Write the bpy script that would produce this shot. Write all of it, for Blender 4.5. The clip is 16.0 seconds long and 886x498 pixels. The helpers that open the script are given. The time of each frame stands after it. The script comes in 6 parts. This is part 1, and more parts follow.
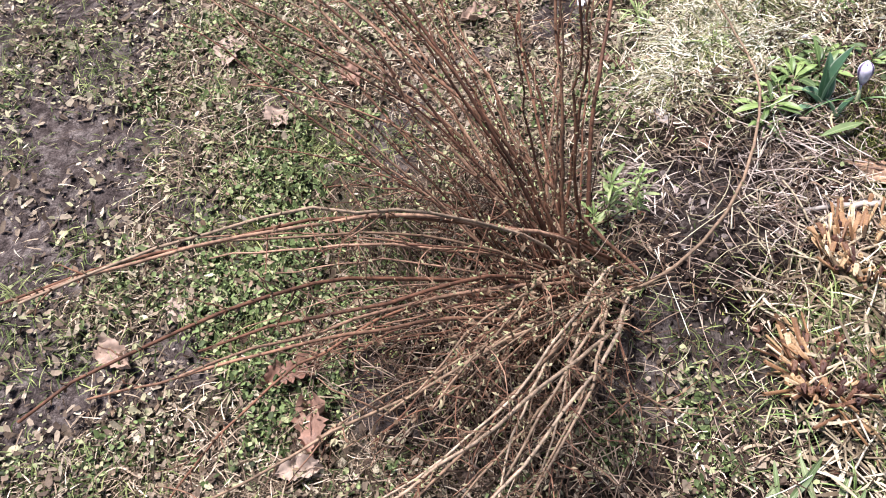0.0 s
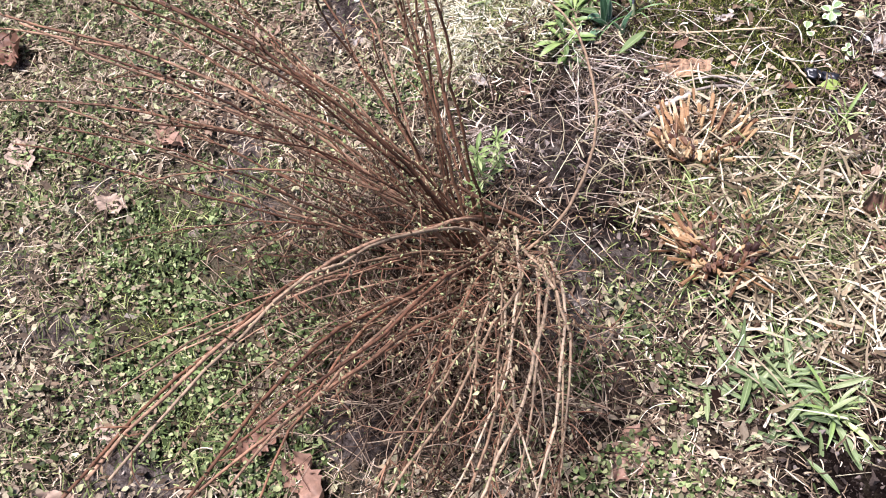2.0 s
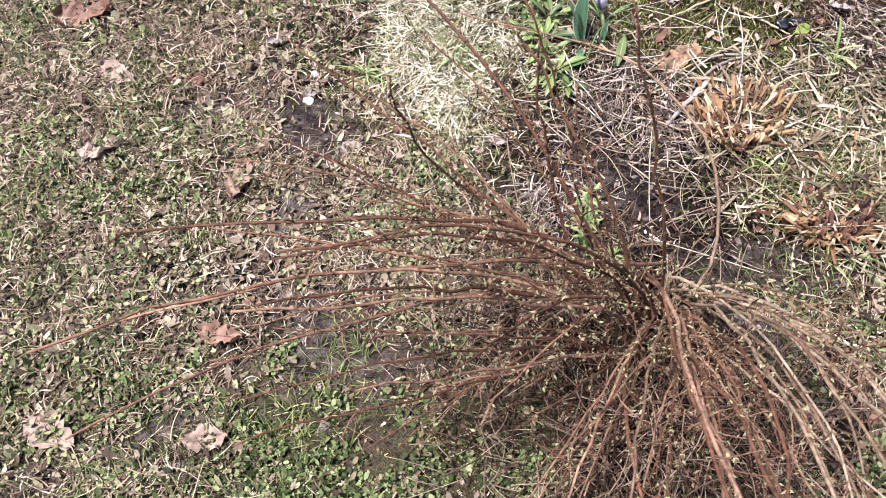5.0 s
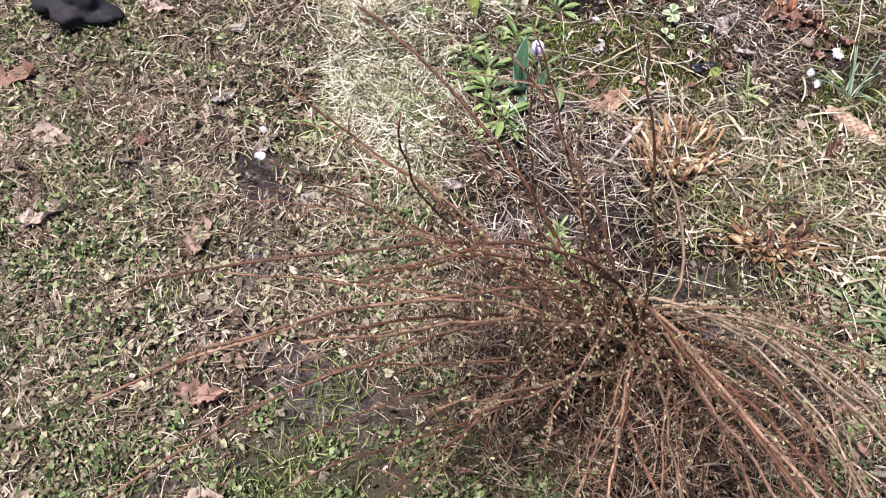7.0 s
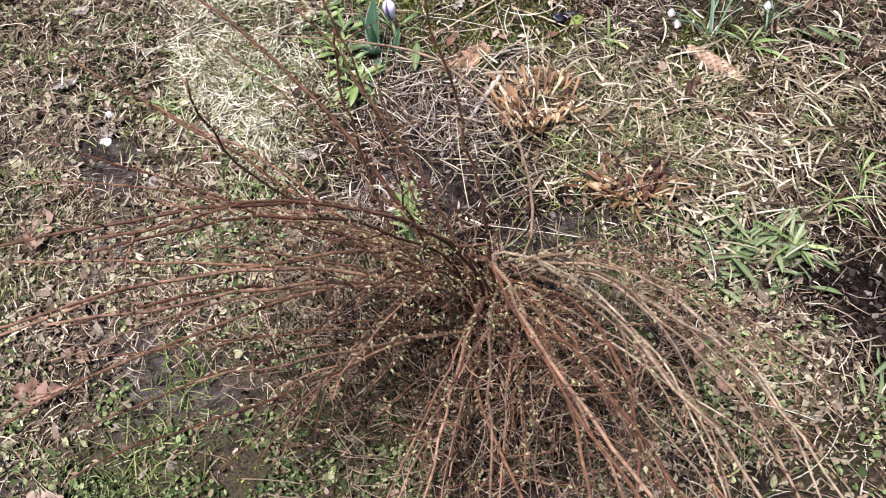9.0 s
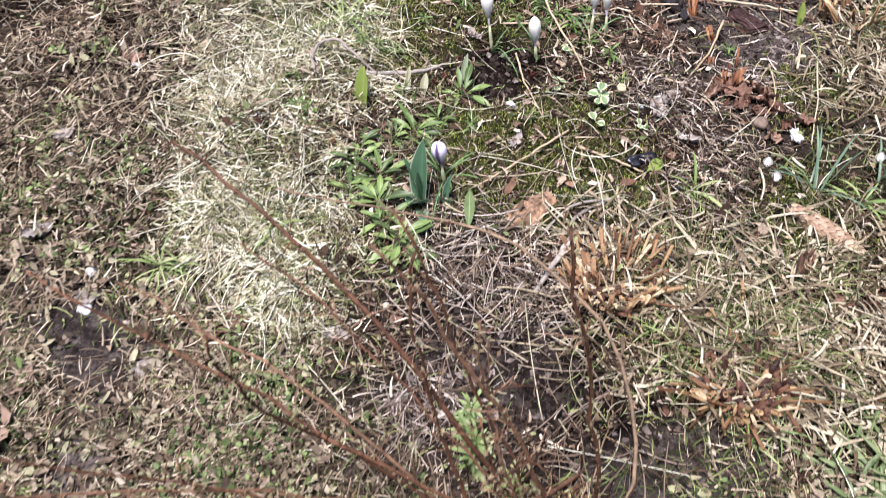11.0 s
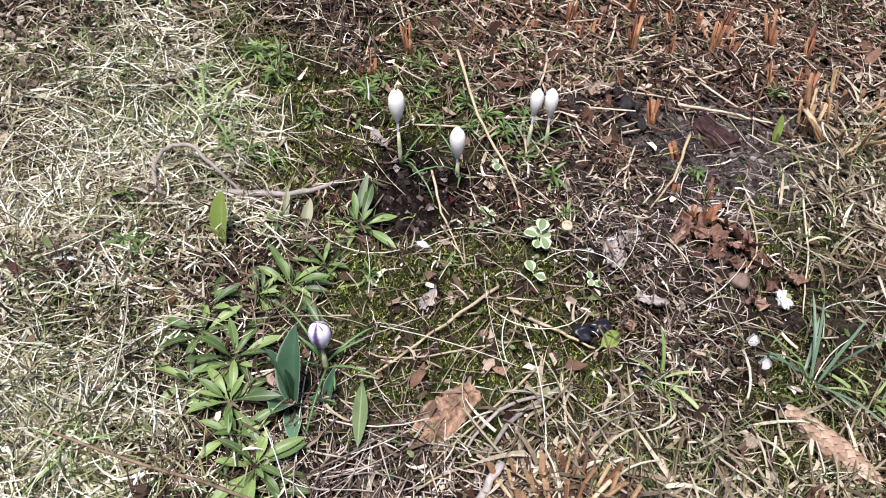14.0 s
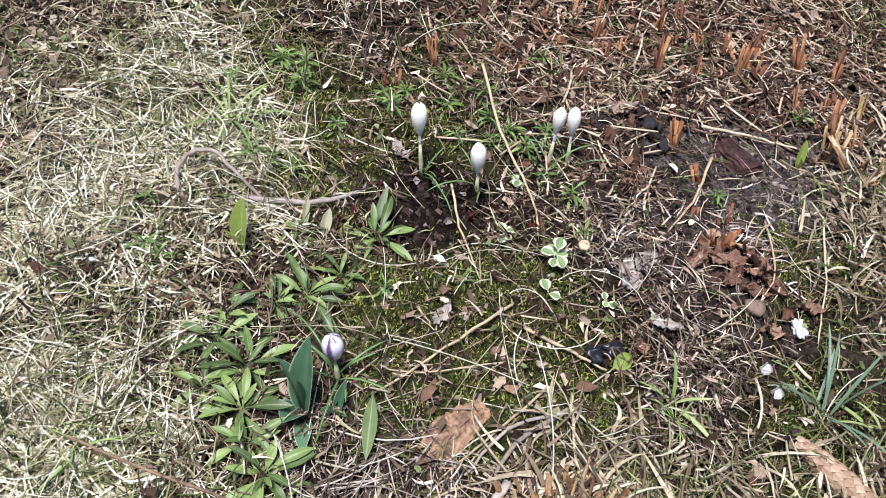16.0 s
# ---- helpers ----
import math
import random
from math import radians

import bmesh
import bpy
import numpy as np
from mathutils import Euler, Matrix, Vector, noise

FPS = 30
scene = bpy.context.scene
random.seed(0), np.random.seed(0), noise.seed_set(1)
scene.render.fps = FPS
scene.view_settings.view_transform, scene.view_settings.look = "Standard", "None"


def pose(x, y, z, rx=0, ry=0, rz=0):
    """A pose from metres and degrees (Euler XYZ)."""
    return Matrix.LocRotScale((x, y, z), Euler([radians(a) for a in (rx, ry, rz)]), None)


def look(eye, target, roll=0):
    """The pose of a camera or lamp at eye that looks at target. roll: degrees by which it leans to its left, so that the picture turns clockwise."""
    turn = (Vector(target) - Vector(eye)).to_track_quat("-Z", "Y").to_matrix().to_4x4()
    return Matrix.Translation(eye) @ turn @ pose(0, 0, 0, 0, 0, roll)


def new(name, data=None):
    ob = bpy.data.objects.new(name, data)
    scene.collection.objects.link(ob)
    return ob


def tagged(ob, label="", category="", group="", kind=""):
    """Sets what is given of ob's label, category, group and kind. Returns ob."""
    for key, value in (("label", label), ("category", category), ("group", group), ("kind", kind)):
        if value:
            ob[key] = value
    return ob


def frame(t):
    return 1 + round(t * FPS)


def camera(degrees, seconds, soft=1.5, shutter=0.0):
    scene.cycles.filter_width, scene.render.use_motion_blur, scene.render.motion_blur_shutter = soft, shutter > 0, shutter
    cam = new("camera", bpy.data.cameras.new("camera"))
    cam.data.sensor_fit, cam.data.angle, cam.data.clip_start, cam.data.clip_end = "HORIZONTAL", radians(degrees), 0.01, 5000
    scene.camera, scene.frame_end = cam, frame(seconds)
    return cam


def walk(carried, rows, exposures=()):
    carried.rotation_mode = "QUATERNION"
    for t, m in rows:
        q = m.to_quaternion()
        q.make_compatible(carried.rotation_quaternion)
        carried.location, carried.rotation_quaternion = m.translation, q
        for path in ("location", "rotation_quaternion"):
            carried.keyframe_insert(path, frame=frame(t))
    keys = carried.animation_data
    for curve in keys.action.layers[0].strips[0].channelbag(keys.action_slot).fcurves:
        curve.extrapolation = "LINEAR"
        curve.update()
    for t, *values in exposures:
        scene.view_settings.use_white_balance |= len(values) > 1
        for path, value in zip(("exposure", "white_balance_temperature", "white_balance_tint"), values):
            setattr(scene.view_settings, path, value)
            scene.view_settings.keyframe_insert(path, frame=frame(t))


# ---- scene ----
cam = camera(56.0, 16.0, soft=1.0, shutter=0.3)
PATH = [
    (0, (0.315, 0.445, 1.038), (-0.931, 0.215, -0.51), -9.6),
    (0.5, (0.316, 0.445, 1.029), (-0.938, 0.29, -0.521), -9.0),
    (1, (0.308, 0.376, 1.042), (-0.918, 0.406, -0.538), -8.3),
    (1.5, (0.289, 0.287, 1.097), (-0.882, 0.465, -0.514), -11.5),
    (2, (0.281, 0.256, 1.109), (-0.842, 0.543, -0.521), -10.9),
    (2.5, (0.237, 0.202, 1.108), (-0.864, 0.521, -0.531), -9.3),
    (3, (0.145, 0.099, 1.146), (-0.871, 0.585, -0.506), -9.5),
    (3.5, (0.056, 0.062, 1.165), (-0.858, 0.637, -0.518), -10.4),
    (4, (-0.082, 0.067, 1.174), (-0.947, 0.693, -0.517), -12.4),
    (4.2, (-0.113, 0.05, 1.188), (-0.971, 0.686, -0.503), -12.9),
    (6.3, (-0.391, -0.194, 1.188), (-0.898, 0.755, -0.499), 2.7),
    (6.5, (-0.392, -0.187, 1.207), (-0.904, 0.797, -0.457), 2.9),
    (7, (-0.367, -0.214, 1.189), (-0.9, 0.808, -0.446), 2.1),
    (7.5, (-0.322, -0.226, 1.158), (-0.83, 0.777, -0.497), 1.0),
    (8, (-0.202, -0.191, 1.17), (-0.693, 0.791, -0.501), -0.6),
    (8.2, (-0.148, -0.168, 1.172), (-0.608, 0.816, -0.508), 0.2),
    (10.3, (-0.402, -0.046, 1.05), (-0.837, 1.062, -0.557), 2.2),
    (10.5, (-0.426, -0.003, 1.04), (-0.848, 1.11, -0.566), 3.4),
    (11, (-0.456, 0.139, 1.037), (-0.889, 1.269, -0.556), 4.4),
    (11.5, (-0.511, 0.246, 1.016), (-0.893, 1.424, -0.555), 6.4),
    (12, (-0.605, 0.346, 0.978), (-0.842, 1.584, -0.575), 10.1),
    (12.5, (-0.649, 0.412, 0.942), (-0.864, 1.656, -0.609), 11.1),
    (13, (-0.625, 0.48, 0.921), (-0.839, 1.724, -0.63), 11.8),
    (13.5, (-0.6, 0.523, 0.882), (-0.82, 1.763, -0.672), 13.3),
    (14, (-0.6, 0.532, 0.883), (-0.839, 1.766, -0.673), 14.2),
    (14.5, (-0.605, 0.537, 0.882), (-0.873, 1.758, -0.679), 14.4),
    (15, (-0.609, 0.535, 0.887), (-0.89, 1.753, -0.675), 14.7),
    (15.5, (-0.608, 0.538, 0.893), (-0.89, 1.752, -0.671), 15.0),
    (16, (-0.605, 0.544, 0.9), (-0.884, 1.759, -0.664), 15.1),
]
walk(cam, [(t, look(eye, target, roll)) for t, eye, target, roll in PATH], [(0, 1.42, 6060, 23), (4.2, 1.38, 6030, 26), (8.0, 1.03, 6030, 24), (10.5, 1.03, 6050, 22), (11.5, 1.06, 5960, 23), (12.2, 0.76, 6040, 23), (16, 0.80, 5910, 18)])

# ---- world and light: a bright overcast spring day ----
SUN_UP, SUN_ROUND = radians(74), radians(215)
world = bpy.data.worlds.new("overcast_sky")
scene.world = world
world.use_nodes = True
wn, wl = world.node_tree.nodes, world.node_tree.links
sky = wn.new("ShaderNodeTexSky")
sky.sky_type, sky.sun_disc = "NISHITA", False
sky.sun_elevation, sky.sun_rotation = SUN_UP, SUN_ROUND
sky.air_density, sky.dust_density, sky.ozone_density = 1.0, 1.2, 1.0
wn["Background"].inputs["Strength"].default_value = 0.05
wl.new(sky.outputs["Color"], wn["Background"].inputs["Color"])
sun_data = bpy.data.lights.new("sun", "SUN")
sun_data.energy, sun_data.angle, sun_data.color = 4.8, radians(18), (1.0, 0.96, 0.90)
sun = new("sun", sun_data)
# the sky's sun stands at (sin r cos e, cos r cos e, sin e)
sun_way = Vector((math.sin(SUN_ROUND) * math.cos(SUN_UP), math.cos(SUN_ROUND) * math.cos(SUN_UP), math.sin(SUN_UP)))
sun.matrix_world = look(sun_way * 10, (0, 0, 0))

rng = np.random.default_rng(7)


# ---- materials ----
def material(name, rough=0.8, spec=0.3):
    m = bpy.data.materials.new(name)
    m.use_nodes = True
    b = m.node_tree.nodes["Principled BSDF"]
    b.inputs["Roughness"].default_value = rough
    b.inputs["Specular IOR Level"].default_value = spec
    return m, m.node_tree.nodes, m.node_tree.links, b


def ramp_node(n, stops):
    r = n.new("ShaderNodeValToRGB")
    while len(r.color_ramp.elements) < len(stops):
        r.color_ramp.elements.new(0.5)
    for e, (p, c) in zip(r.color_ramp.elements, stops):
        e.position, e.color = p, (*c, 1)
    return r


def noise_node(n, l, scale, detail=4, rough=0.6, coord="Object"):
    tc = n.new("ShaderNodeTexCoord")
    t = n.new("ShaderNodeTexNoise")
    t.inputs["Scale"].default_value, t.inputs["Detail"].default_value, t.inputs["Roughness"].default_value = scale, detail, rough
    l.new(tc.outputs[coord], t.inputs["Vector"])
    return t


def mix_node(n, l, fac, a, b, mode="MIX"):
    x = n.new("ShaderNodeMix")
    x.data_type, x.blend_type = "RGBA", mode
    for sock, v in ((x.inputs["Factor"], fac), (x.inputs["A"], a), (x.inputs["B"], b)):
        if isinstance(v, (int, float)):
            sock.default_value = v
        elif isinstance(v, tuple):
            sock.default_value = (*v, 1)
        else:
            l.new(v, sock)
    return x.outputs["Result"]


def bump_node(n, l, b, height, strength, distance):
    u = n.new("ShaderNodeBump")
    u.inputs["Strength"].default_value, u.inputs["Distance"].default_value = strength, distance
    l.new(height, u.inputs["Height"])
    l.new(u.outputs["Normal"], b.inputs["Normal"])


def pieces_material(name, stops, rough=0.75, spec=0.3, per="island", grain=180.0, amount=0.35, through_light=0.0):
    """Many pieces that differ in colour from one to the next, with grain and blotches on each."""
    m, n, l, b = material(name, rough, spec * (0.3 if per == "island" else 0.8))
    if per == "island":
        pick = n.new("ShaderNodeNewGeometry").outputs["Random Per Island"]
    else:
        pick = n.new("ShaderNodeObjectInfo").outputs["Random"]
    if per == "island":  # widens the tone range: first stops darker, last stops paler
        stops = [(p, tuple(min(0.88, v * (0.42 + 0.80 * p)) for v in c)) for p, c in stops]
    r = ramp_node(n, stops)
    l.new(pick, r.inputs["Fac"])
    fine = noise_node(n, l, grain, 5)
    broad = noise_node(n, l, grain / 9, 3)
    dark = ramp_node(n, [(0.3, (1 - amount,) * 3), (0.7, (1 + 0.3 * amount,) * 3)])
    l.new(fine.outputs["Fac"], dark.inputs["Fac"])
    c = mix_node(n, l, 1.0, r.outputs["Color"], dark.outputs["Color"], "MULTIPLY")
    dark2 = ramp_node(n, [(0.35, (1 - 0.7 * amount,) * 3), (0.65, (1.08,) * 3)])
    l.new(broad.outputs["Fac"], dark2.inputs["Fac"])
    c = mix_node(n, l, 1.0, c, dark2.outputs["Color"], "MULTIPLY")
    l.new(c, b.inputs["Base Color"])
    bump_node(n, l, b, fine.outputs["Fac"], 0.4, 0.0008)
    if through_light:
        out = n["Material Output"]
        tr = n.new("ShaderNodeBsdfTranslucent")
        l.new(c, tr.inputs["Color"])
        ms = n.new("ShaderNodeMixShader")
        ms.inputs["Fac"].default_value = through_light
        l.new(b.outputs["BSDF"], ms.inputs[1])
        l.new(tr.outputs["BSDF"], ms.inputs[2])
        l.new(ms.outputs["Shader"], out.inputs["Surface"])
    return m


def ground_material():
    m, n, l, b = material("soil_and_moss", 1.0, 0.03)
    grain = noise_node(n, l, 260, 6, 0.7)
    clump = noise_node(n, l, 38, 5, 0.65)
    stain = noise_node(n, l, 5, 4)
    soil = ramp_node(n, [(0.30, (0.022, 0.017, 0.015)), (0.5, (0.09, 0.072, 0.064)), (0.72, (0.27, 0.23, 0.21))])
    l.new(clump.outputs["Fac"], soil.inputs["Fac"])
    gr = ramp_node(n, [(0.32, (0.35,) * 3), (0.55, (0.95,) * 3), (0.72, (1.7,) * 3)])
    l.new(grain.outputs["Fac"], gr.inputs["Fac"])
    c = mix_node(n, l, 1.0, soil.outputs["Color"], gr.outputs["Color"], "MULTIPLY")
    # darker soil: the moist bed, and shade put into the colour under the shrub
    damp_shaded = n.new("ShaderNodeAttribute")
    damp_shaded.attribute_name = "damp_shaded"
    dark_soil = mix_node(n, l, 1.0, c, (0.11, 0.088, 0.082), "MULTIPLY")
    c = mix_node(n, l, damp_shaded.outputs["Fac"], c, dark_soil)
    moss = ramp_node(n, [(0.35, (0.010, 0.013, 0.005)), (0.55, (0.05, 0.062, 0.018)), (0.75, (0.15, 0.165, 0.055))])
    l.new(grain.outputs["Fac"], moss.inputs["Fac"])
    at = n.new("ShaderNodeAttribute")
    at.attribute_name = "moss"
    edge = n.new("ShaderNodeMath")
    edge.operation = "MULTIPLY_ADD"
    l.new(clump.outputs["Fac"], edge.inputs[0])
    edge.inputs[1].default_value = 0.9
    edge.inputs[2].default_value = -0.45
    add = n.new("ShaderNodeMath")
    add.operation, add.use_clamp = "ADD", True
    l.new(at.outputs["Fac"], add.inputs[0])
    l.new(edge.outputs["Value"], add.inputs[1])
    c = mix_node(n, l, add.outputs["Value"], c, moss.outputs["Color"])
    dry = n.new("ShaderNodeAttribute")
    dry.attribute_name = "dry"
    thatch = ramp_node(n, [(0.3, (0.035, 0.026, 0.018)), (0.7, (0.16, 0.125, 0.085))])
    l.new(grain.outputs["Fac"], thatch.inputs["Fac"])
    c = mix_node(n, l, dry.outputs["Fac"], c, thatch.outputs["Color"])
    st = ramp_node(n, [(0.35, (0.8,) * 3), (0.65, (1.1,) * 3)])
    l.new(stain.outputs["Fac"], st.inputs["Fac"])
    c = mix_node(n, l, 1.0, c, st.outputs["Color"], "MULTIPLY")
    l.new(c, b.inputs["Base Color"])
    bump_node(n, l, b, grain.outputs["Fac"], 1.0, 0.007)
    return m


M_GROUND = ground_material()
M_THATCH = pieces_material("dead_grass", [(0, (0.0582, 0.0407, 0.0272)), (0.45, (0.19, 0.138, 0.0876)), (0.8, (0.375, 0.295, 0.202)), (1, (0.558, 0.484, 0.358))], 0.7, 0.3, through_light=0.06)
M_PALE = pieces_material("bleached_grass", [(0, (0.0855, 0.0627, 0.0285)), (0.25, (0.342, 0.314, 0.157)), (0.55, (0.589, 0.541, 0.351)), (1, (0.779, 0.741, 0.58))], 0.6, 0.4, through_light=0.06)
M_STRAW = pieces_material("cut_straw", [(0, (0.104, 0.068, 0.0384)), (0.4, (0.285, 0.221, 0.134)), (0.75, (0.406, 0.348, 0.231)), (1, (0.464, 0.422, 0.31))], 0.55, 0.4)
M_GRASS = pieces_material("green_grass", [(0.0, (0.06, 0.09, 0.025)), (0.5, (0.15, 0.20, 0.065)), (1.0, (0.30, 0.33, 0.13))], 0.55, 0.4, through_light=0.2)
M_WEED = pieces_material("weed_leaves", [(0.0, (0.04, 0.055, 0.02)), (0.4, (0.125, 0.178, 0.062)), (0.65, (0.205, 0.28, 0.10)), (0.82, (0.32, 0.35, 0.17)), (0.9, (0.24, 0.185, 0.12)), (1.0, (0.16, 0.105, 0.07))], 0.55, 0.4, through_light=0.12)
M_WITHERED = pieces_material("withered_weed_leaves", [(0.0, (0.10, 0.07, 0.05)), (0.4, (0.24, 0.18, 0.125)), (0.7, (0.33, 0.275, 0.195)), (0.88, (0.31, 0.32, 0.17)), (1.0, (0.42, 0.36, 0.27))], 0.7, 0.3, through_light=0.08)
M_MOSS = pieces_material("moss_tufts", [(0.0, (0.028, 0.034, 0.009)), (0.5, (0.115, 0.132, 0.032)), (1.0, (0.40, 0.43, 0.115))], 0.8, 0.2, through_light=0.08)
M_LITTER = pieces_material("leaf_litter", [(0.0, (0.05, 0.033, 0.023)), (0.45, (0.14, 0.09, 0.06)), (0.8, (0.27, 0.19, 0.13)), (1.0, (0.36, 0.31, 0.26))], 0.8, 0.25)
M_CRUMB = pieces_material("soil_crumbs", [(0.0, (0.026, 0.019, 0.016)), (0.7, (0.048, 0.036, 0.030)), (0.93, (0.10, 0.078, 0.066)), (1.0, (0.24, 0.21, 0.19))], 0.95, 0.15, grain=400)
M_DRYCRUMB = pieces_material("dry_crumbs", [(0.0, (0.06, 0.046, 0.040)), (0.6, (0.14, 0.112, 0.098)), (1.0, (0.30, 0.255, 0.225))], 0.95, 0.15, grain=400)
M_MUD = pieces_material("mud_crumbs", [(0.0, (0.20, 0.165, 0.145)), (0.7, (0.19, 0.155, 0.14)), (1.0, (0.22, 0.19, 0.17))], 0.95, 0.15, grain=400)
M_GREYSTRAW = pieces_material("grey_straw", [(0.0, (0.12, 0.085, 0.065)), (0.4, (0.29, 0.23, 0.185)), (0.8, (0.46, 0.39, 0.325)), (1.0, (0.60, 0.53, 0.45))], 0.7, 0.3)
M_RUSTLITTER = pieces_material("rust_litter", [(0.0, (0.045, 0.024, 0.017)), (0.55, (0.135, 0.070, 0.045)), (0.85, (0.26, 0.16, 0.105)), (1.0, (0.50, 0.40, 0.30))], 0.7, 0.3, through_light=0.06)
M_TANGLE = pieces_material("twig_tangle", [(0.0, (0.05, 0.030, 0.021)), (0.55, (0.14, 0.092, 0.062)), (1.0, (0.36, 0.28, 0.20))], 0.75, 0.25)
M_TWIG = pieces_material("dead_twigs", [(0.0, (0.06, 0.037, 0.026)), (0.5, (0.175, 0.12, 0.086)), (1.0, (0.38, 0.30, 0.23))], 0.75, 0.25)
M_RED = pieces_material("rusty_stems", [(0.0, (0.10, 0.048, 0.031)), (0.5, (0.245, 0.145, 0.093)), (1.0, (0.58, 0.47, 0.34))], 0.7, 0.3)


# ---- the lie of the land ----
def lattice(ix, iy, seed):
    h = (ix.astype(np.int64) * 374761393 + iy.astype(np.int64) * 668265263 + seed * 974634777) & 0x7FFFFFFF
    h = ((h ^ (h >> 13)) * 1274126177) & 0x7FFFFFFF
    return ((h ^ (h >> 16)) & 0xFFFF) / 65535.0


def vnoise(x, y, size, seed=0):
    """Smooth noise from 0 to 1 with features of that size in metres."""
    u, v = np.asarray(x) / size, np.asarray(y) / size
    iu, iv = np.floor(u), np.floor(v)
    fu, fv = u - iu, v - iv
    fu, fv = fu * fu * (3 - 2 * fu), fv * fv * (3 - 2 * fv)
    a, b = lattice(iu, iv, seed), lattice(iu + 1, iv, seed)
    c, d = lattice(iu, iv + 1, seed), lattice(iu + 1, iv + 1, seed)
    return (a * (1 - fu) + b * fu) * (1 - fv) + (c * (1 - fu) + d * fu) * fv


def spots(x, y, some):
    """The sum of round patches (x, y, radius, amount)."""
    out = 0 * np.asarray(x, float)
    for sx, sy, r, a in some:
        out = out + a * np.exp(-(((x - sx) ** 2 + (y - sy) ** 2) / r**2))
    return out


HOLLOWS = [(-0.68, 0.73, 0.13, -0.035), (-0.26, 0.46, 0.12, -0.02), (-0.82, 1.31, 0.07, -0.012), (-0.36, 1.73, 0.10, -0.02), (-1.05, 0.30, 0.07, -0.02)]
MOUNDS = [(-0.46, 0.95, 0.10, 0.02), (-0.27, 0.83, 0.10, 0.025), (-0.85, 1.0, 0.15, 0.02), (-1.15, 0.9, 0.15, 0.02), (-0.42, 0.56, 0.14, 0.03)]
# bare soil; the spots under the shrub also stand in for its shade
SOIL = [(-0.27, 0.31, 0.10, 0.9), (-0.38, 0.33, 0.09, 0.7), (-0.20, 0.40, 0.08, 0.8), (-0.28, 0.22, 0.08, 0.6), (-0.64, 0.72, 0.11, 1.3), (-0.53, 0.71, 0.07, 1.2), (-0.57, 0.78, 0.05, 0.8), (-0.42, 0.60, 0.06, 0.8), (-0.27, 0.47, 0.08, 1.3), (-0.34, 0.40, 0.09, 1.2), (-0.50, 0.42, 0.09, 1.0), (-0.42, 0.47, 0.10, 1.3), (-0.85, 1.285, 0.06, 1.4), (-0.80, 1.325, 0.065, 1.4), (-0.44, 1.62, 0.09, 1.6), (-0.385, 1.66, 0.12, 1.7), (-0.33, 1.72, 0.12, 1.7), (-0.36, 1.58, 0.08, 1.2), (-0.56, 1.63, 0.06, 1.2), (-1.36, 1.08, 0.12, 0.6), (-0.62, 0.62, 0.06, 0.3),
        (-1.16, -0.64, 0.32, 1.6), (-0.83, -0.56, 0.24, 1.6), (-0.5, -0.52, 0.22, 1.3), (-0.24, -0.40, 0.2, 1.4), (-1.30, 0.40, 0.07, 0.9), (-1.2, 0.52, 0.07, 0.8), (-0.95, -0.05, 0.07, 0.7), (-0.62, -0.18, 0.06, 0.8), (0.12, 0.76, 0.1, 1.0), (-1.02, 0.34, 0.05, 0.9), (-0.45, 1.42, 0.12, 0.6), (-0.3, 1.3, 0.1, 0.5)]
PALE = [(-1.185, 0.97, 0.075, 0.9), (-1.12, 0.86, 0.08, 1.0), (-1.065, 0.76, 0.08, 0.85), (-0.95, 0.72, 0.08, 0.7), (-0.88, 0.66, 0.07, 0.5), (-1.19, 1.23, 0.09, 0.8), (-1.225, 1.10, 0.075, 0.8), (-1.10, 1.16, 0.08, 0.5), (-1.02, 0.93, 0.07, 0.6), (-0.97, 0.83, 0.08, 0.6), (-1.27, 1.36, 0.10, 0.5), (-0.80, 0.80, 0.06, 0.25), (-1.12, 1.30, 0.07, 0.5), (-0.99, 1.16, 0.05, 0.35), (-1.34, 1.18, 0.09, 0.4), (-1.30, 1.27, 0.08, 0.6)]
CHIPS = [(-0.17, 1.60, 0.10, 0.8), (-0.40, 0.95, 0.12, 0.8), (-0.22, 0.93, 0.13, 0.9), (-0.12, 0.98, 0.14, 0.6), (-0.27, 0.76, 0.06, 0.45), (-0.52, 1.0, 0.07, 0.25), (-0.14, 1.76, 0.10, 0.8), (-0.05, 1.15, 0.15, 0.4)]
MOSSY = [(-0.70, 1.09, 0.07, 1.2), (-0.65, 1.05, 0.06, 1.2), (-0.64, 1.16, 0.07, 1.2), (-0.59, 1.15, 0.06, 1.0), (-1.04, 1.25, 0.05, 1.2), (-1.32, 1.29, 0.07, 1.0), (-1.09, 1.04, 0.06, 0.8), (-0.80, 1.16, 0.08, 0.8), (-0.45, 1.0, 0.08, 0.7), (-1.18, 1.28, 0.1, 0.7), (-0.68, 1.12, 0.12, 1.6), (-0.71, 1.08, 0.07, 1.0), (-0.57, 1.02, 0.06, 1.2), (-0.76, 1.06, 0.06, 0.8), (-0.20, 1.20, 0.09, 1.2), (-1.0, 1.30, 0.09, 1.2), (-0.31, 1.52, 0.12, 1.3), (-0.53, 1.15, 0.10, 1.2), (-0.36, 0.84, 0.06, 1.0), (-1.2, 1.42, 0.13, 1.0), (-0.25, 1.22, 0.1, 1.1), (-0.9, 1.5, 0.13, 0.9), (-1.02, 1.2, 0.1, 1.0), (-0.62, 1.22, 0.08, 0.9), (-1.05, 1.4, 0.1, 0.9)]
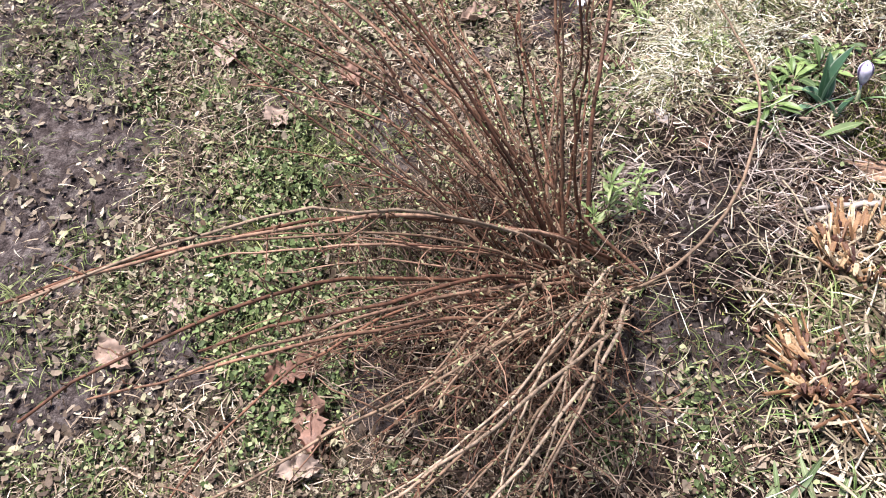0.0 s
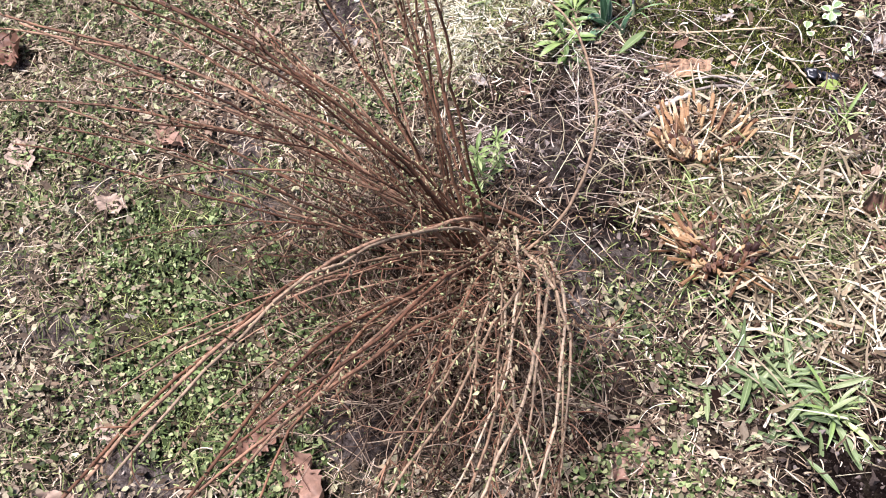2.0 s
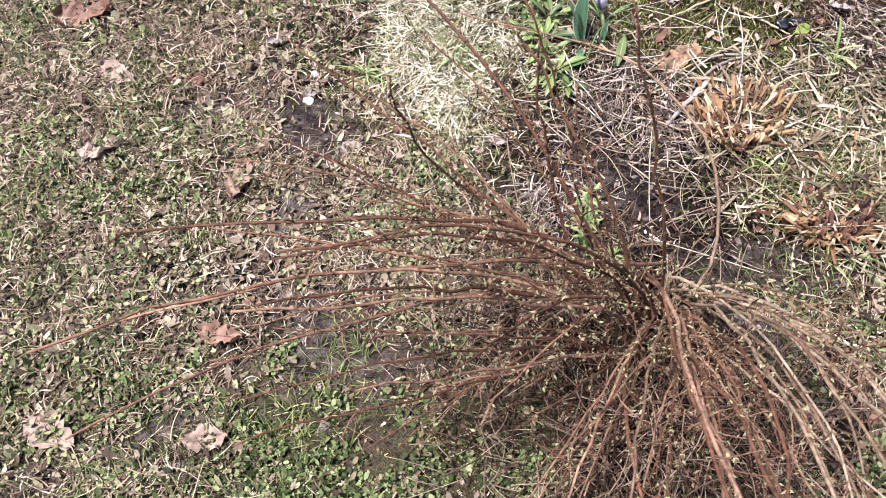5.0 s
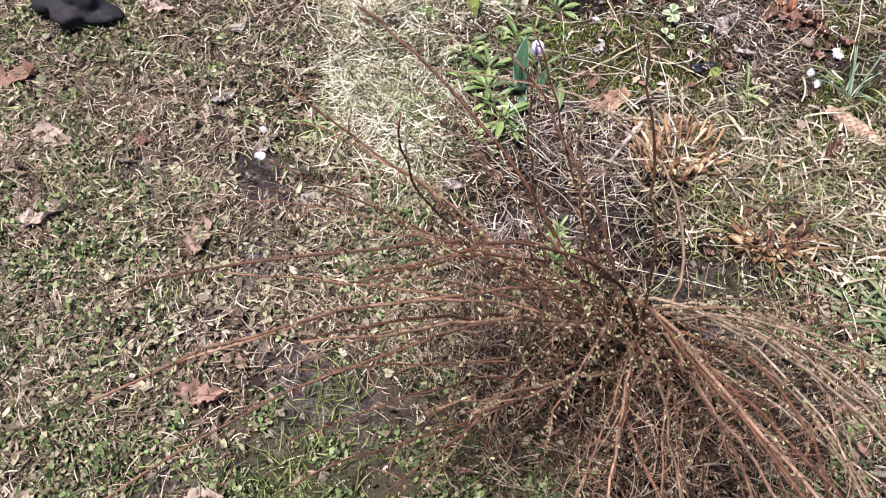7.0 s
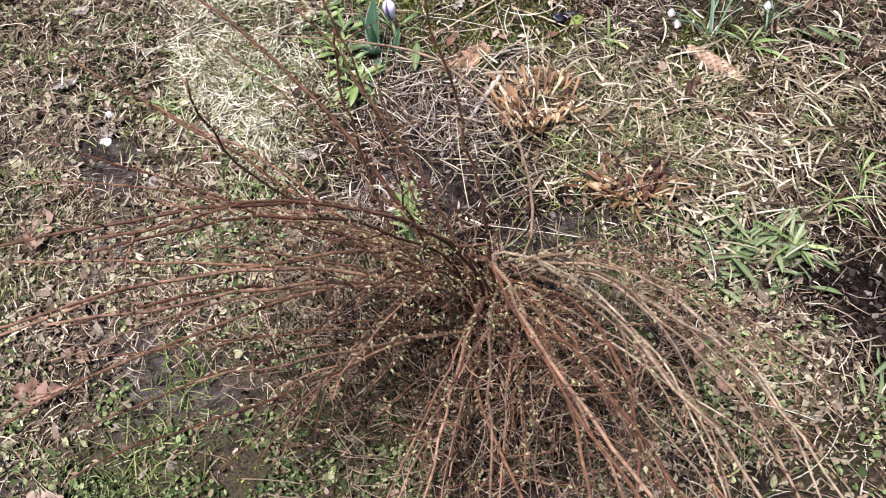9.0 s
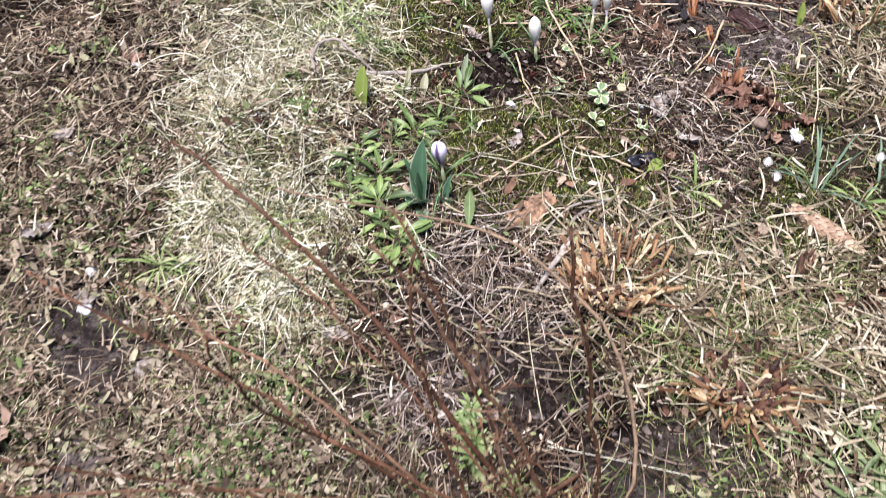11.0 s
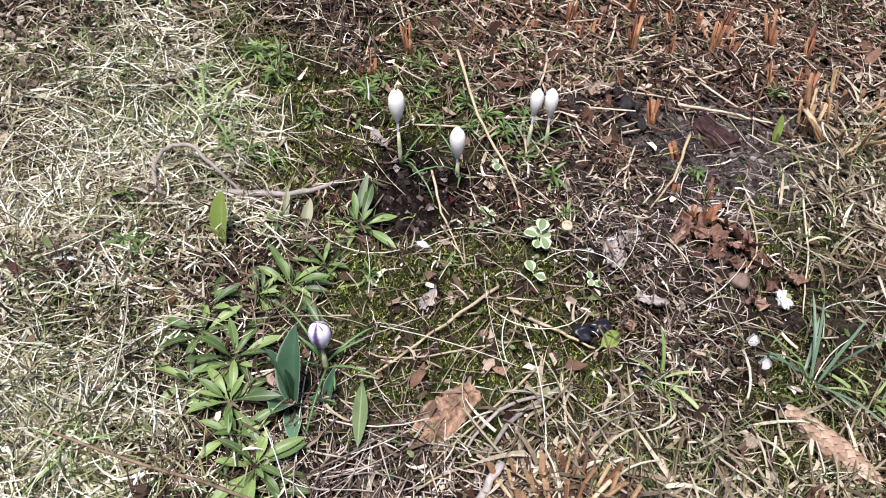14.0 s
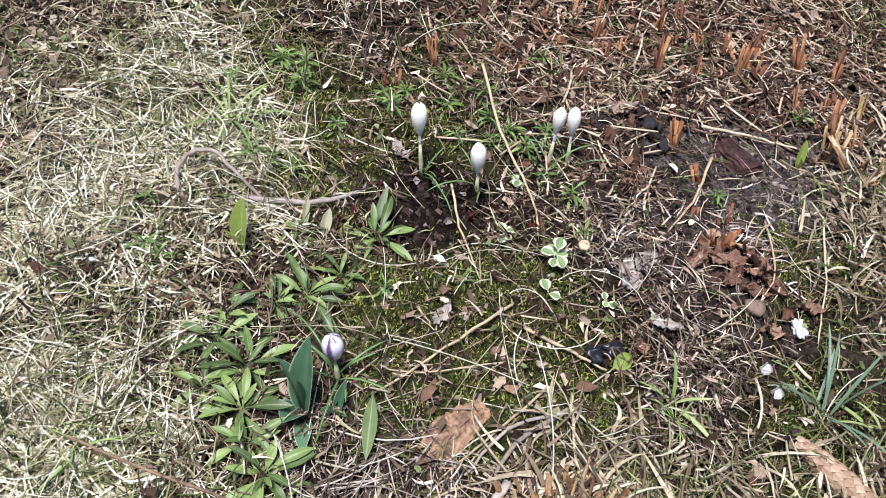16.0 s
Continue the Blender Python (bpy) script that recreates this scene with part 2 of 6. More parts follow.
SIDE = [(-1.38, 0.98, 0.16, 0.9), (-1.30, 0.80, 0.10, 0.7), (-1.45, 1.18, 0.14, 0.8), (-1.36, 0.62, 0.12, 0.6), (-1.50, 1.36, 0.12, 0.7), (-0.06, 0.56, 0.10, 0.9), (0.03, 0.66, 0.10, 0.8), (-0.14, 0.66, 0.08, 0.9), (0.12, 0.56, 0.10, 0.8), (-0.08, 0.44, 0.09, 0.7)]
WEEDY = [(-0.78, 0.09, 0.12, 0.9), (-0.51, -0.06, 0.11, 0.8), (-0.36, -0.02, 0.10, 0.8), (-0.24, 0.05, 0.10, 0.7), (-0.16, 0.58, 0.08, 1.0), (-0.10, 0.50, 0.08, 0.8), (-0.38, 0.28, 0.16, 0.8), (-0.68, 0.08, 0.15, 1.0), (-0.54, 0.16, 0.15, 1.0), (-0.55, 0.02, 0.12, 0.7), (-0.24, 0.60, 0.09, 0.8)]
RUST = [(-0.55, 1.90, 0.28, 1.2), (-0.85, 1.75, 0.18, 0.7), (-0.25, 2.0, 0.25, 0.9), (-0.40, 1.43, 0.10, 0.7), (-0.6, 1.55, 0.1, 0.4), (-0.95, 2.1, 0.3, 0.6)]


def height(x, y):
    h = 0.05 * (vnoise(x, y, 0.9, 1) - 0.5) * np.clip((np.hypot(x + 0.6, y - 0.7) - 0.2) / 1.5, 0, 1)
    h = h + 0.022 * (vnoise(x, y, 0.16, 2) - 0.5) + 0.014 * (vnoise(x, y, 0.055, 3) - 0.5) + 0.007 * (vnoise(x, y, 0.02, 4) - 0.5)
    return h + spots(x, y, HOLLOWS) + spots(x, y, MOUNDS)


def soil_at(x, y):
    return np.clip(spots(x, y, SOIL) + 1.8 * (vnoise(x, y, 0.10, 11) - 0.62) + 1.2 * (vnoise(x, y, 0.28, 12) - 0.6), 0, 1)


def lawn_at(x, y):
    """The mown side, with weeds and moss: 1 there, 0 in the bed."""
    edge = 0.62 - 0.55 * np.clip(x + 0.95, 0, 2) + 0.10 * (vnoise(x, y, 0.2, 13) - 0.5) + 0.5 * np.exp(-(((x + 0.25) / 0.17) ** 2)) + 0.5 * np.clip(-1.25 - x, 0, 0.5)
    return np.clip((edge - y) / 0.25 + 0.5, 0, 1)


def moss_at(x, y):
    return np.clip(spots(x, y, MOSSY) + 0.55 * lawn_at(x, y) + 0.9 * (vnoise(x, y, 0.14, 14) - 0.55) - 1.2 * soil_at(x, y), 0, 1)


def beyond(x, y):
    """How far outside the planted part a place lies."""
    return np.hypot(np.maximum(np.maximum(-1.93 - x, x - 0.40), 0), np.maximum(np.maximum(-0.83 - y, y - 2.38), 0))


def ground():
    """One sheet: fine round the bed, coarser and coarser out to the horizon."""
    def ticks(a, b, step):
        core = np.arange(a, b, step)
        out = 0.03 * 1.28 ** np.arange(0, 40)
        out = np.cumsum(out)
        return np.r_[(a - out)[::-1], core, b + out]
    xs, ys = ticks(-2.1, 0.5, 0.009), ticks(-1.0, 2.4, 0.009)
    gx, gy = np.meshgrid(xs, ys)
    gz = height(gx, gy)
    w, h = len(xs), len(ys)
    i = np.arange(w * h).reshape(h, w)
    quads = np.stack([i[:-1, :-1], i[:-1, 1:], i[1:, 1:], i[1:, :-1]], -1).reshape(-1, 4)
    me = bpy.data.meshes.new("ground")
    me.from_pydata(np.stack([gx, gy, gz], -1).reshape(-1, 3), [], quads.tolist())
    far = np.clip((beyond(gx, gy) - 0.05) / 0.3, 0, 1)
    # moist bed soil, plus the shrub's shade painted in at (-0.30, 0.36)
    for name, wide, fn in (("moss", 0.3, moss_at), ("damp_shaded", 0.3, lambda x, y: np.clip(1 - lawn_at(x, y) + spots(x, y, [(-0.30, 0.36, 0.17, 0.9)]) + 0.5 * (vnoise(x, y, 0.2, 16) - 0.5) - spots(x, y, [(-0.38, 1.67, 0.22, 1.4), (-0.62, 0.73, 0.17, 0.5), (-0.42, 0.60, 0.1, 0.3)]), 0, 1)), ("dry", 0.6, lambda x, y: np.clip(0.1 * spots(x, y, PALE) + 0.2 * spots(x, y, CHIPS) + 0.3 * vnoise(x, y, 0.2, 15) + 0.35 * lawn_at(x, y) - soil_at(x, y), 0, 0.9))):
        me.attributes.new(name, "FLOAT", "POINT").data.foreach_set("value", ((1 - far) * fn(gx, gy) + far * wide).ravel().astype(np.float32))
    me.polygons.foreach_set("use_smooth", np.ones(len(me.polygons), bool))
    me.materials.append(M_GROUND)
    return tagged(new("ground", me), "dark crumbly garden soil with moss and thatch", "ground", kind="structure")


ground()


# ---- scattering of what nobody could count ----
def from_arrays(name, verts, faces, mat, smooth=True):
    """faces: an array of one face size, or a list of such arrays."""
    me = bpy.data.meshes.new(name)
    groups = faces if isinstance(faces, list) else [faces]
    flat = np.concatenate([g.ravel() for g in groups]).astype(np.int32)
    sizes = np.concatenate([np.full(len(g), g.shape[1]) for g in groups]).astype(np.int32)
    me.vertices.add(len(verts))
    me.vertices.foreach_set("co", np.ascontiguousarray(verts, np.float32).ravel())
    me.loops.add(len(flat))
    me.loops.foreach_set("vertex_index", flat)
    me.polygons.add(len(sizes))
    me.polygons.foreach_set("loop_start", np.r_[0, np.cumsum(sizes)[:-1]].astype(np.int32))
    me.update(calc_edges=True)
    me.validate()
    me.polygons.foreach_set("use_smooth", np.full(len(me.polygons), smooth))
    me.materials.append(mat)
    return me


def stuff(name, verts, faces, mat, label, category, smooth=True):
    return tagged(new(name, from_arrays(name, verts, faces, mat, smooth)), label, category, kind="stuff")


# things that lie on top of the litter
ON_TOP = [(-0.632, 0.985, 0.035, 0.9), (-0.618, 1.025, 0.035, 0.9), (-0.515, 1.20, 0.03, 0.8)]


def sown(count, density, box=(-1.95, 0.42, -0.85, 2.4)):
    """Random places whose density follows the given field (0 to 1)."""
    got = [np.zeros((0, 2))]
    have = 0
    for _ in range(60):
        p = np.stack([rng.uniform(box[0], box[1], count), rng.uniform(box[2], box[3], count)], 1)
        p = p[rng.random(count) < density(p[:, 0], p[:, 1]) * (1 - np.clip(spots(p[:, 0], p[:, 1], ON_TOP), 0, 0.9))]
        got.append(p)
        have += len(p)
        if have >= count:
            break
    return np.concatenate(got)[:count]


def paths(p, az, elev, length, bend, sway, rings, z0=None):
    """Curved paths from places p (n x 2): they start at that elevation, bend down and sway aside along their length. Stay on or over the ground."""
    n = len(p)
    z = height(p[:, 0], p[:, 1]) if z0 is None else z0
    out = [np.c_[p, z]]
    for k in range(1, rings):
        f = (k - 0.5) / (rings - 1)
        e, a = elev - bend * f, az + sway * f
        step = (length / (rings - 1))[:, None] * np.stack([np.cos(e) * np.cos(a), np.cos(e) * np.sin(a), np.sin(e)], 1)
        q = out[-1] + step
        q[:, 2] = np.maximum(q[:, 2], height(q[:, 0], q[:, 1]) + 0.0015)
        out.append(q)
    return np.stack(out, 1)


def blades(path, width, roll, taper=1.0):
    """Flat blades along paths (n x k x 3): width n; roll: turn round their own line."""
    n, k, _ = path.shape
    t = np.gradient(path, axis=1)
    t /= np.linalg.norm(t, axis=2, keepdims=True) + 1e-9
    side = np.cross(t, np.array([0.0, 0.0, 1.0]))
    side /= np.linalg.norm(side, axis=2, keepdims=True) + 1e-6
    up = np.cross(side, t)
    s = side * np.cos(roll)[:, None, None] + up * np.sin(roll)[:, None, None]
    f = np.linspace(0, 1, k)
    w = width[:, None] * (1 - taper * f**2.5)[None] * 0.5 + 0.0001
    v = np.stack([path - s * w[..., None], path + s * w[..., None]], 2).reshape(-1, 3)
    i = (np.arange(n)[:, None] * 2 * k + 2 * np.arange(k - 1)[None]).ravel()
    return v, np.stack([i, i + 1, i + 3, i + 2], 1)


def tubes(path, radius, sides=4, taper=0.6):
    """Round stems along paths (n x k x 3) with closed ends."""
    n, k, _ = path.shape
    t = np.gradient(path, axis=1)
    t /= np.linalg.norm(t, axis=2, keepdims=True) + 1e-9
    ref = np.where(np.abs(t[..., 2:3]) > 0.9, np.array([1.0, 0, 0]), np.array([0, 0, 1.0]))
    a = np.cross(t, ref)
    a /= np.linalg.norm(a, axis=2, keepdims=True) + 1e-9
    b = np.cross(t, a)
    r = radius[:, None] * (1 - taper * np.linspace(0, 1, k))[None] if radius.ndim == 1 else radius
    ang = np.arange(sides) * 2 * np.pi / sides
    ring = a[:, :, None] * np.cos(ang)[None, None, :, None] + b[:, :, None] * np.sin(ang)[None, None, :, None]
    v = (path[:, :, None] + ring * r[:, :, None, None]).reshape(-1, 3)
    i0 = (np.arange(n) * k * sides)[:, None, None] + (np.arange(k - 1) * sides)[None, :, None]
    s = np.arange(sides)
    s2 = (s + 1) % sides
    quads = np.stack([i0 + s, i0 + s2, i0 + s2 + sides, i0 + s + sides], -1).reshape(-1, 4)
    start = np.arange(n)[:, None] * k * sides
    caps = np.concatenate([start + s[::-1], start + (k - 1) * sides + s])
    return v, ([quads, caps] if sides != 4 else np.concatenate([quads, caps]))


def normal(n, mid, spread):
    return rng.normal(mid, spread, n)


def uniform(n, a, b):
    return rng.uniform(a, b, n)


def lying_blades(name, count, density, length, width, mat, label, category, elev=(0.05, 0.5), bend=(0.2, 0.9), lift=0.004):
    p = sown(count, density)
    n = len(p)
    z = height(p[:, 0], p[:, 1]) + uniform(n, 0, lift)
    w = paths(p, uniform(n, 0, 6.283), uniform(n, *elev), uniform(n, *length), uniform(n, *bend), normal(n, 0, 0.7), 5, z)
    v, f = blades(w, uniform(n, *width), normal(n, 0, 0.5))
    return stuff(name, v, f, mat, label, category)


def discs(p, z, size, tilt, stretch=1.0, torn=0.12):
    """Small cupped leaves, six sides each, more or less torn."""
    n = len(p)
    ang = np.arange(6) * np.pi / 3
    az, tz = uniform(n, 0, 6.283), uniform(n, 0, 6.283)
    size = size[:, None] * (1 + torn * rng.uniform(-1.2, 1.0, (n, 6)))
    lx = np.cos(ang)[None] * size * stretch
    ly = np.sin(ang)[None] * size
    size = size.mean(1)
    x = lx * np.cos(az)[:, None] - ly * np.sin(az)[:, None]
    y = lx * np.sin(az)[:, None] + ly * np.cos(az)[:, None]
    lift = (x * np.cos(tz)[:, None] + y * np.sin(tz)[:, None]) * np.tan(np.clip(tilt, -1.0, 1.0))[:, None]
    cup = rng.normal(0.25, 0.25, n)[:, None] * size[:, None]
    ring = np.stack([p[:, 0:1] + x, p[:, 1:2] + y, z[:, None] + lift + cup * rng.uniform(0.4, 1.4, x.shape)], -1)
    v = np.concatenate([np.c_[p, z][:, None], ring], 1).reshape(-1, 3)
    i = np.arange(n)[:, None] * 7
    k = np.arange(6)
    tris = np.stack([np.broadcast_to(i, (n, 6)), i + 1 + k, i + 1 + (k + 1) % 6], -1).reshape(-1, 3)
    return v, tris


def bed_at(x, y):
    return 1 - lawn_at(x, y)


def bare_at(x, y):
    return np.clip(spots(x, y, SOIL) * (0.6 + 0.8 * vnoise(x, y, 0.05, 51)), 0, 1)


def under_all(x, y):
    return np.clip(0.9 - 0.8 * soil_at(x, y) - 0.5 * bare_at(x, y) - 0.75 * spots(x, y, WEEDY), 0.03, 1) * (0.45 + 0.55 * vnoise(x, y, 0.12, 21)) * (1 - 0.62 * bed_at(x, y)) * (1 - 0.6 * bed_at(x, y) * moss_at(x, y)) * (1 - 0.5 * np.clip(spots(x, y, PALE), 0, 1))


lying_blades("dead_grass", 62000, lambda x, y: np.clip(under_all(x, y) * (0.25 + 0.75 * lawn_at(x, y)) + 0.4 * spots(x, y, SIDE) * vnoise(x, y, 0.08, 69), 0, 1), (0.010, 0.042), (0.0008, 0.0022), M_THATCH, "matted short dead grass and thatch over the soil", "grass", lift=0.014)
lying_blades("withered_grass", 7000, lambda x, y: np.clip(under_all(x, y) * np.clip(1.8 * vnoise(x, y, 0.10, 61) - 0.6, 0, 1) + 0.5 * spots(x, y, SIDE[:5]), 0, 1), (0.03, 0.075), (0.0008, 0.0020), M_THATCH, "longer withered grass blades lying in drifts", "grass", lift=0.018)
lying_blades("bleached_grass", 8500, lambda x, y: np.clip(spots(x, y, PALE) * (3.4 * vnoise(x, y, 0.035, 31) - 1.2) * (3.4 * vnoise(x, y, 0.10, 55) - 1.0), 0, 1), (0.012, 0.055), (0.0010, 0.0034), M_PALE, "pale bleached tufts of dead lawn grass", "grass", (0.0, 0.35), (0.0, 0.9), 0.014)
lying_blades("bleached_strands", 5200, lambda x, y: np.clip(spots(x, y, PALE) * (2.6 * vnoise(x, y, 0.05, 57) - 0.7), 0, 1), (0.03, 0.10), (0.0007, 0.0018), M_PALE, "long fine bleached strands of dead grass lying flat", "grass", (0.0, 0.3), (0.0, 0.8), 0.016)
lying_blades("young_grass", 3000, lambda x, y: np.clip(spots(x, y, PALE) * (1.7 * vnoise(x, y, 0.07, 67) - 0.5), 0, 1), (0.015, 0.05), (0.0008, 0.0022), M_GRASS, "thin young green grass among the bleached blades", "grass", (0.3, 1.2), (0.2, 1.2), 0.012)
lying_blades("curled_grass", 14000, lambda x, y: np.clip(0.5 * np.clip((-1.05 - x) / 0.3, 0, 1) * (vnoise(x, y, 0.07, 70) - 0.2) + lawn_at(x, y) * (1.5 * vnoise(x, y, 0.10, 45) - 0.15) * (0.3 + vnoise(x, y, 0.4, 47)) - 1.3 * soil_at(x, y) - 0.9 * spots(x, y, WEEDY), 0, 1), (0.008, 0.032), (0.0010, 0.0024), M_THATCH, "short curled straw-coloured grass in the lawn", "grass", (0.2, 1.1), (0.5, 2.2), 0.008)
lying_blades("green_grass", 21000, lambda x, y: np.clip((0.05 + 0.68 * lawn_at(x, y)) * (vnoise(x, y, 0.11, 22) - 0.25) * 1.6, 0, 1), (0.010, 0.050), (0.001, 0.0024), M_GRASS, "sparse short green grass blades", "grass", (0.3, 1.2), (0.3, 1.4))


BED_BOX = (-1.6, 0.15, 0.6, 2.35)
M_BEDLITTER = pieces_material("bed_litter", [(0.0, (0.022, 0.014, 0.010)), (0.45, (0.072, 0.044, 0.03)), (0.7, (0.18, 0.125, 0.083)), (0.88, (0.44, 0.355, 0.255)), (1.0, (0.70, 0.63, 0.49))], 0.75, 0.3, through_light=0.03)


def bed_litter():
    """Fine brown and grey stalks and leaf strips that cover the bed."""
    p = sown(31000, lambda x, y: np.clip(bed_at(x, y) * (2.0 * vnoise(x, y, 0.08, 41) - 0.4) * (1 - 0.55 * moss_at(x, y)) - 0.75 * soil_at(x, y) - 0.5 * bare_at(x, y), 0, 1), BED_BOX)
    n = len(p)
    z = height(p[:, 0], p[:, 1]) + uniform(n, 0, 0.020)
    w = paths(p, uniform(n, 0, 6.283), uniform(n, -0.15, 0.8), uniform(n, 0.006, 0.036), uniform(n, 0.0, 0.9), normal(n, 0, 0.8), 4, z)
    v, f = blades(w, 0.0008 + 0.0032 * rng.random(n) ** 2.5, normal(n, 0, 0.7))
    stuff("bed_litter", v, f, M_BEDLITTER, "brown and grey plant litter covering the flower bed", "litter")
    p = sown(7000, lambda x, y: np.clip(bed_at(x, y) * (0.15 + vnoise(x, y, 0.14, 42)) - 0.6 * soil_at(x, y) - 0.5 * bare_at(x, y), 0, 1), BED_BOX)
    n = len(p)
    z = height(p[:, 0], p[:, 1]) + uniform(n, 0.002, 0.010)
    v, f = discs(p, z, 0.0012 + 0.0052 * rng.random(n) ** 3.5, normal(n, 0, 0.9), 1.9, 0.5)
    stuff("leaf_crumbs", v, f, M_BEDLITTER, "broken pieces of dead leaves on the bed", "litter")
    p = sown(4200, lambda x, y: np.clip(bed_at(x, y) * (vnoise(x, y, 0.12, 43) * 2.0 - 0.9) - bare_at(x, y), 0, 1), BED_BOX)
    n = len(p)
    w = paths(p, uniform(n, 0, 6.283), uniform(n, 0.2, 1.2), uniform(n, 0.012, 0.05), uniform(n, 0.2, 1.2), normal(n, 0, 0.6), 4)
    v, f = blades(w, uniform(n, 0.0010, 0.0034), normal(n, 0, 0.6))
    stuff("bed_greens", v, f, M_GRASS, "small green shoots sprouting through the litter", "weeds")


def rust_litter():
    """Brown-red leaf pieces among the stubs and along the middle of the bed."""
    p = sown(3400, lambda x, y: np.clip(0.8 * spots(x, y, RUST) + 0.16 * bed_at(x, y) * (2 * vnoise(x, y, 0.1, 66) - 0.6) - 0.7 * bare_at(x, y), 0, 1), BED_BOX)
    n = len(p)
    z = height(p[:, 0], p[:, 1]) + uniform(n, 0.002, 0.016)
    v, f = discs(p, z, 0.0016 + 0.0062 * rng.random(n) ** 3, normal(n, 0, 0.9), 1.7, 0.55)
    stuff("rust_litter", v, f, M_RUSTLITTER, "curled red-brown leaf pieces on the bed", "litter")


bed_litter()
rust_litter()


def weeds():
    p = sown(62000, lambda x, y: np.clip((0.05 + 0.95 * lawn_at(x, y)) * (vnoise(x, y, 0.06, 23) * 1.9 - 0.5) * (0.1 + 1.1 * vnoise(x, y, 0.22, 24) + 0.9 * spots(x, y, WEEDY)) + spots(x, y, SIDE) * (1.6 * vnoise(x, y, 0.05, 68) - 0.6) - soil_at(x, y), 0, 1))
    n = len(p)
    z = height(p[:, 0], p[:, 1]) + uniform(n, 0.002, 0.018)
    v, f = discs(p, z, 0.0011 + 0.0032 * rng.random(n) ** 2.2, normal(n, 0, 0.8), 1.45, 0.22)
    stuff("lawn_weeds", v, f, M_WEED, "low creeping weeds with tiny round leaves in the lawn", "weeds")
    # thinned under the shrub, so the ground painted dark for its shade shows
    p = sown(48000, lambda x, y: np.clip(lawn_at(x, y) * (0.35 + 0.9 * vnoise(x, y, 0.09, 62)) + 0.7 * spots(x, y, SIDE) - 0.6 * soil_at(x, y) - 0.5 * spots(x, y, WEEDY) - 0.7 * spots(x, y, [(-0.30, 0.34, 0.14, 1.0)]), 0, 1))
    n = len(p)
    z = height(p[:, 0], p[:, 1]) + uniform(n, 0.001, 0.014)
    v, f = discs(p, z, 0.0011 + 0.0045 * rng.random(n) ** 2.4, normal(n, 0, 0.7), 1.9, 0.4)
    stuff("withered_weeds", v, f, M_WITHERED, "withered brown and grey weed leaves between the grass", "weeds")


def moss():
    p = sown(80000, lambda x, y: np.clip((moss_at(x, y) + 0.3 * spots(x, y, PALE) * vnoise(x, y, 0.08, 46)) * 1.1 * (0.3 + vnoise(x, y, 0.05, 25)), 0, 1))
    n = len(p)
    w = paths(p, uniform(n, 0, 6.283), uniform(n, 0.5, 1.5), uniform(n, 0.004, 0.010), uniform(n, -0.3, 0.6), normal(n, 0, 0.3), 3)
    v, f = blades(w, uniform(n, 0.0008, 0.0018), normal(n, 0, 0.9))
    stuff("moss", v, f, M_MOSS, "cushions of yellow-green moss on damp soil", "moss")


def bed_moss():
    """Dense cushions of tiny upright shoots between the litter."""
    p = sown(74000, lambda x, y: np.clip(bed_at(x, y) * (1.5 * spots(x, y, MOSSY) + 0.8 * spots(x, y, PALE) + 1.3 * (vnoise(x, y, 0.13, 52) - 0.55)) * (2.2 * vnoise(x, y, 0.022, 53) - 0.5) - bare_at(x, y), 0, 1), BED_BOX)
    n = len(p)
    swell = 0.012 * np.clip(vnoise(p[:, 0], p[:, 1], 0.03, 54) - 0.3, 0, 1)
    w = paths(p, uniform(n, 0, 6.283), uniform(n, 0.5, 1.5), uniform(n, 0.003, 0.0075), uniform(n, -0.3, 0.6), normal(n, 0, 0.3), 3, height(p[:, 0], p[:, 1]) + swell)
    v, f = blades(w, uniform(n, 0.0008, 0.0017), normal(n, 0, 0.9))
    stuff("bed_moss", v, f, M_MOSS, "dense bright green moss cushions between the litter", "moss")


def litter():
    p = sown(9000, lambda x, y: np.clip(0.35 + 0.5 * vnoise(x, y, 0.15, 26) - 0.3 * soil_at(x, y) - 0.6 * bare_at(x, y), 0, 1))
    n = len(p)
    z = height(p[:, 0], p[:, 1]) + uniform(n, 0.001, 0.007)
    v, f = discs(p, z, 0.0012 + 0.0045 * rng.random(n) ** 3, normal(n, 0, 0.8), 1.9, 0.5)
    stuff("leaf_litter", v, f, M_LITTER, "crumbled brown leaf litter scattered on the soil", "litter")


def crumbs(count, where, mat, label):
    p = sown(count, lambda x, y: np.clip(0.05 + 0.5 * soil_at(x, y) + bare_at(x, y), 0, 1) * where(x, y))
    n = len(p)
    base = np.array([(1, 0, 0), (-1, 0, 0), (0, 1, 0), (0, -1, 0), (0, 0, 1), (0, 0, -1)], float)
    tri = np.array([(0, 2, 4), (2, 1, 4), (1, 3, 4), (3, 0, 4), (2, 0, 5), (1, 2, 5), (3, 1, 5), (0, 3, 5)])
    s = 0.0007 + 0.0056 * rng.random(n) ** 6
    v = base[None] * s[:, None, None] * rng.uniform(0.45, 1.35, (n, 6, 3)) + rng.normal(0, 0.3, (n, 6, 3)) * s[:, None, None]
    a = uniform(n, 0, 6.283)
    x = v[..., 0] * np.cos(a)[:, None] - v[..., 1] * np.sin(a)[:, None]
    y = v[..., 0] * np.sin(a)[:, None] + v[..., 1] * np.cos(a)[:, None]
    v = np.stack([x + p[:, :1], y + p[:, 1:], v[..., 2] + (height(p[:, 0], p[:, 1]) + 0.3 * s)[:, None]], -1)
    f = (np.arange(n)[:, None, None] * 6 + tri[None]).reshape(-1, 3)
    stuff("soil_crumbs", v.reshape(-1, 3), f, mat, label, "soil", False)


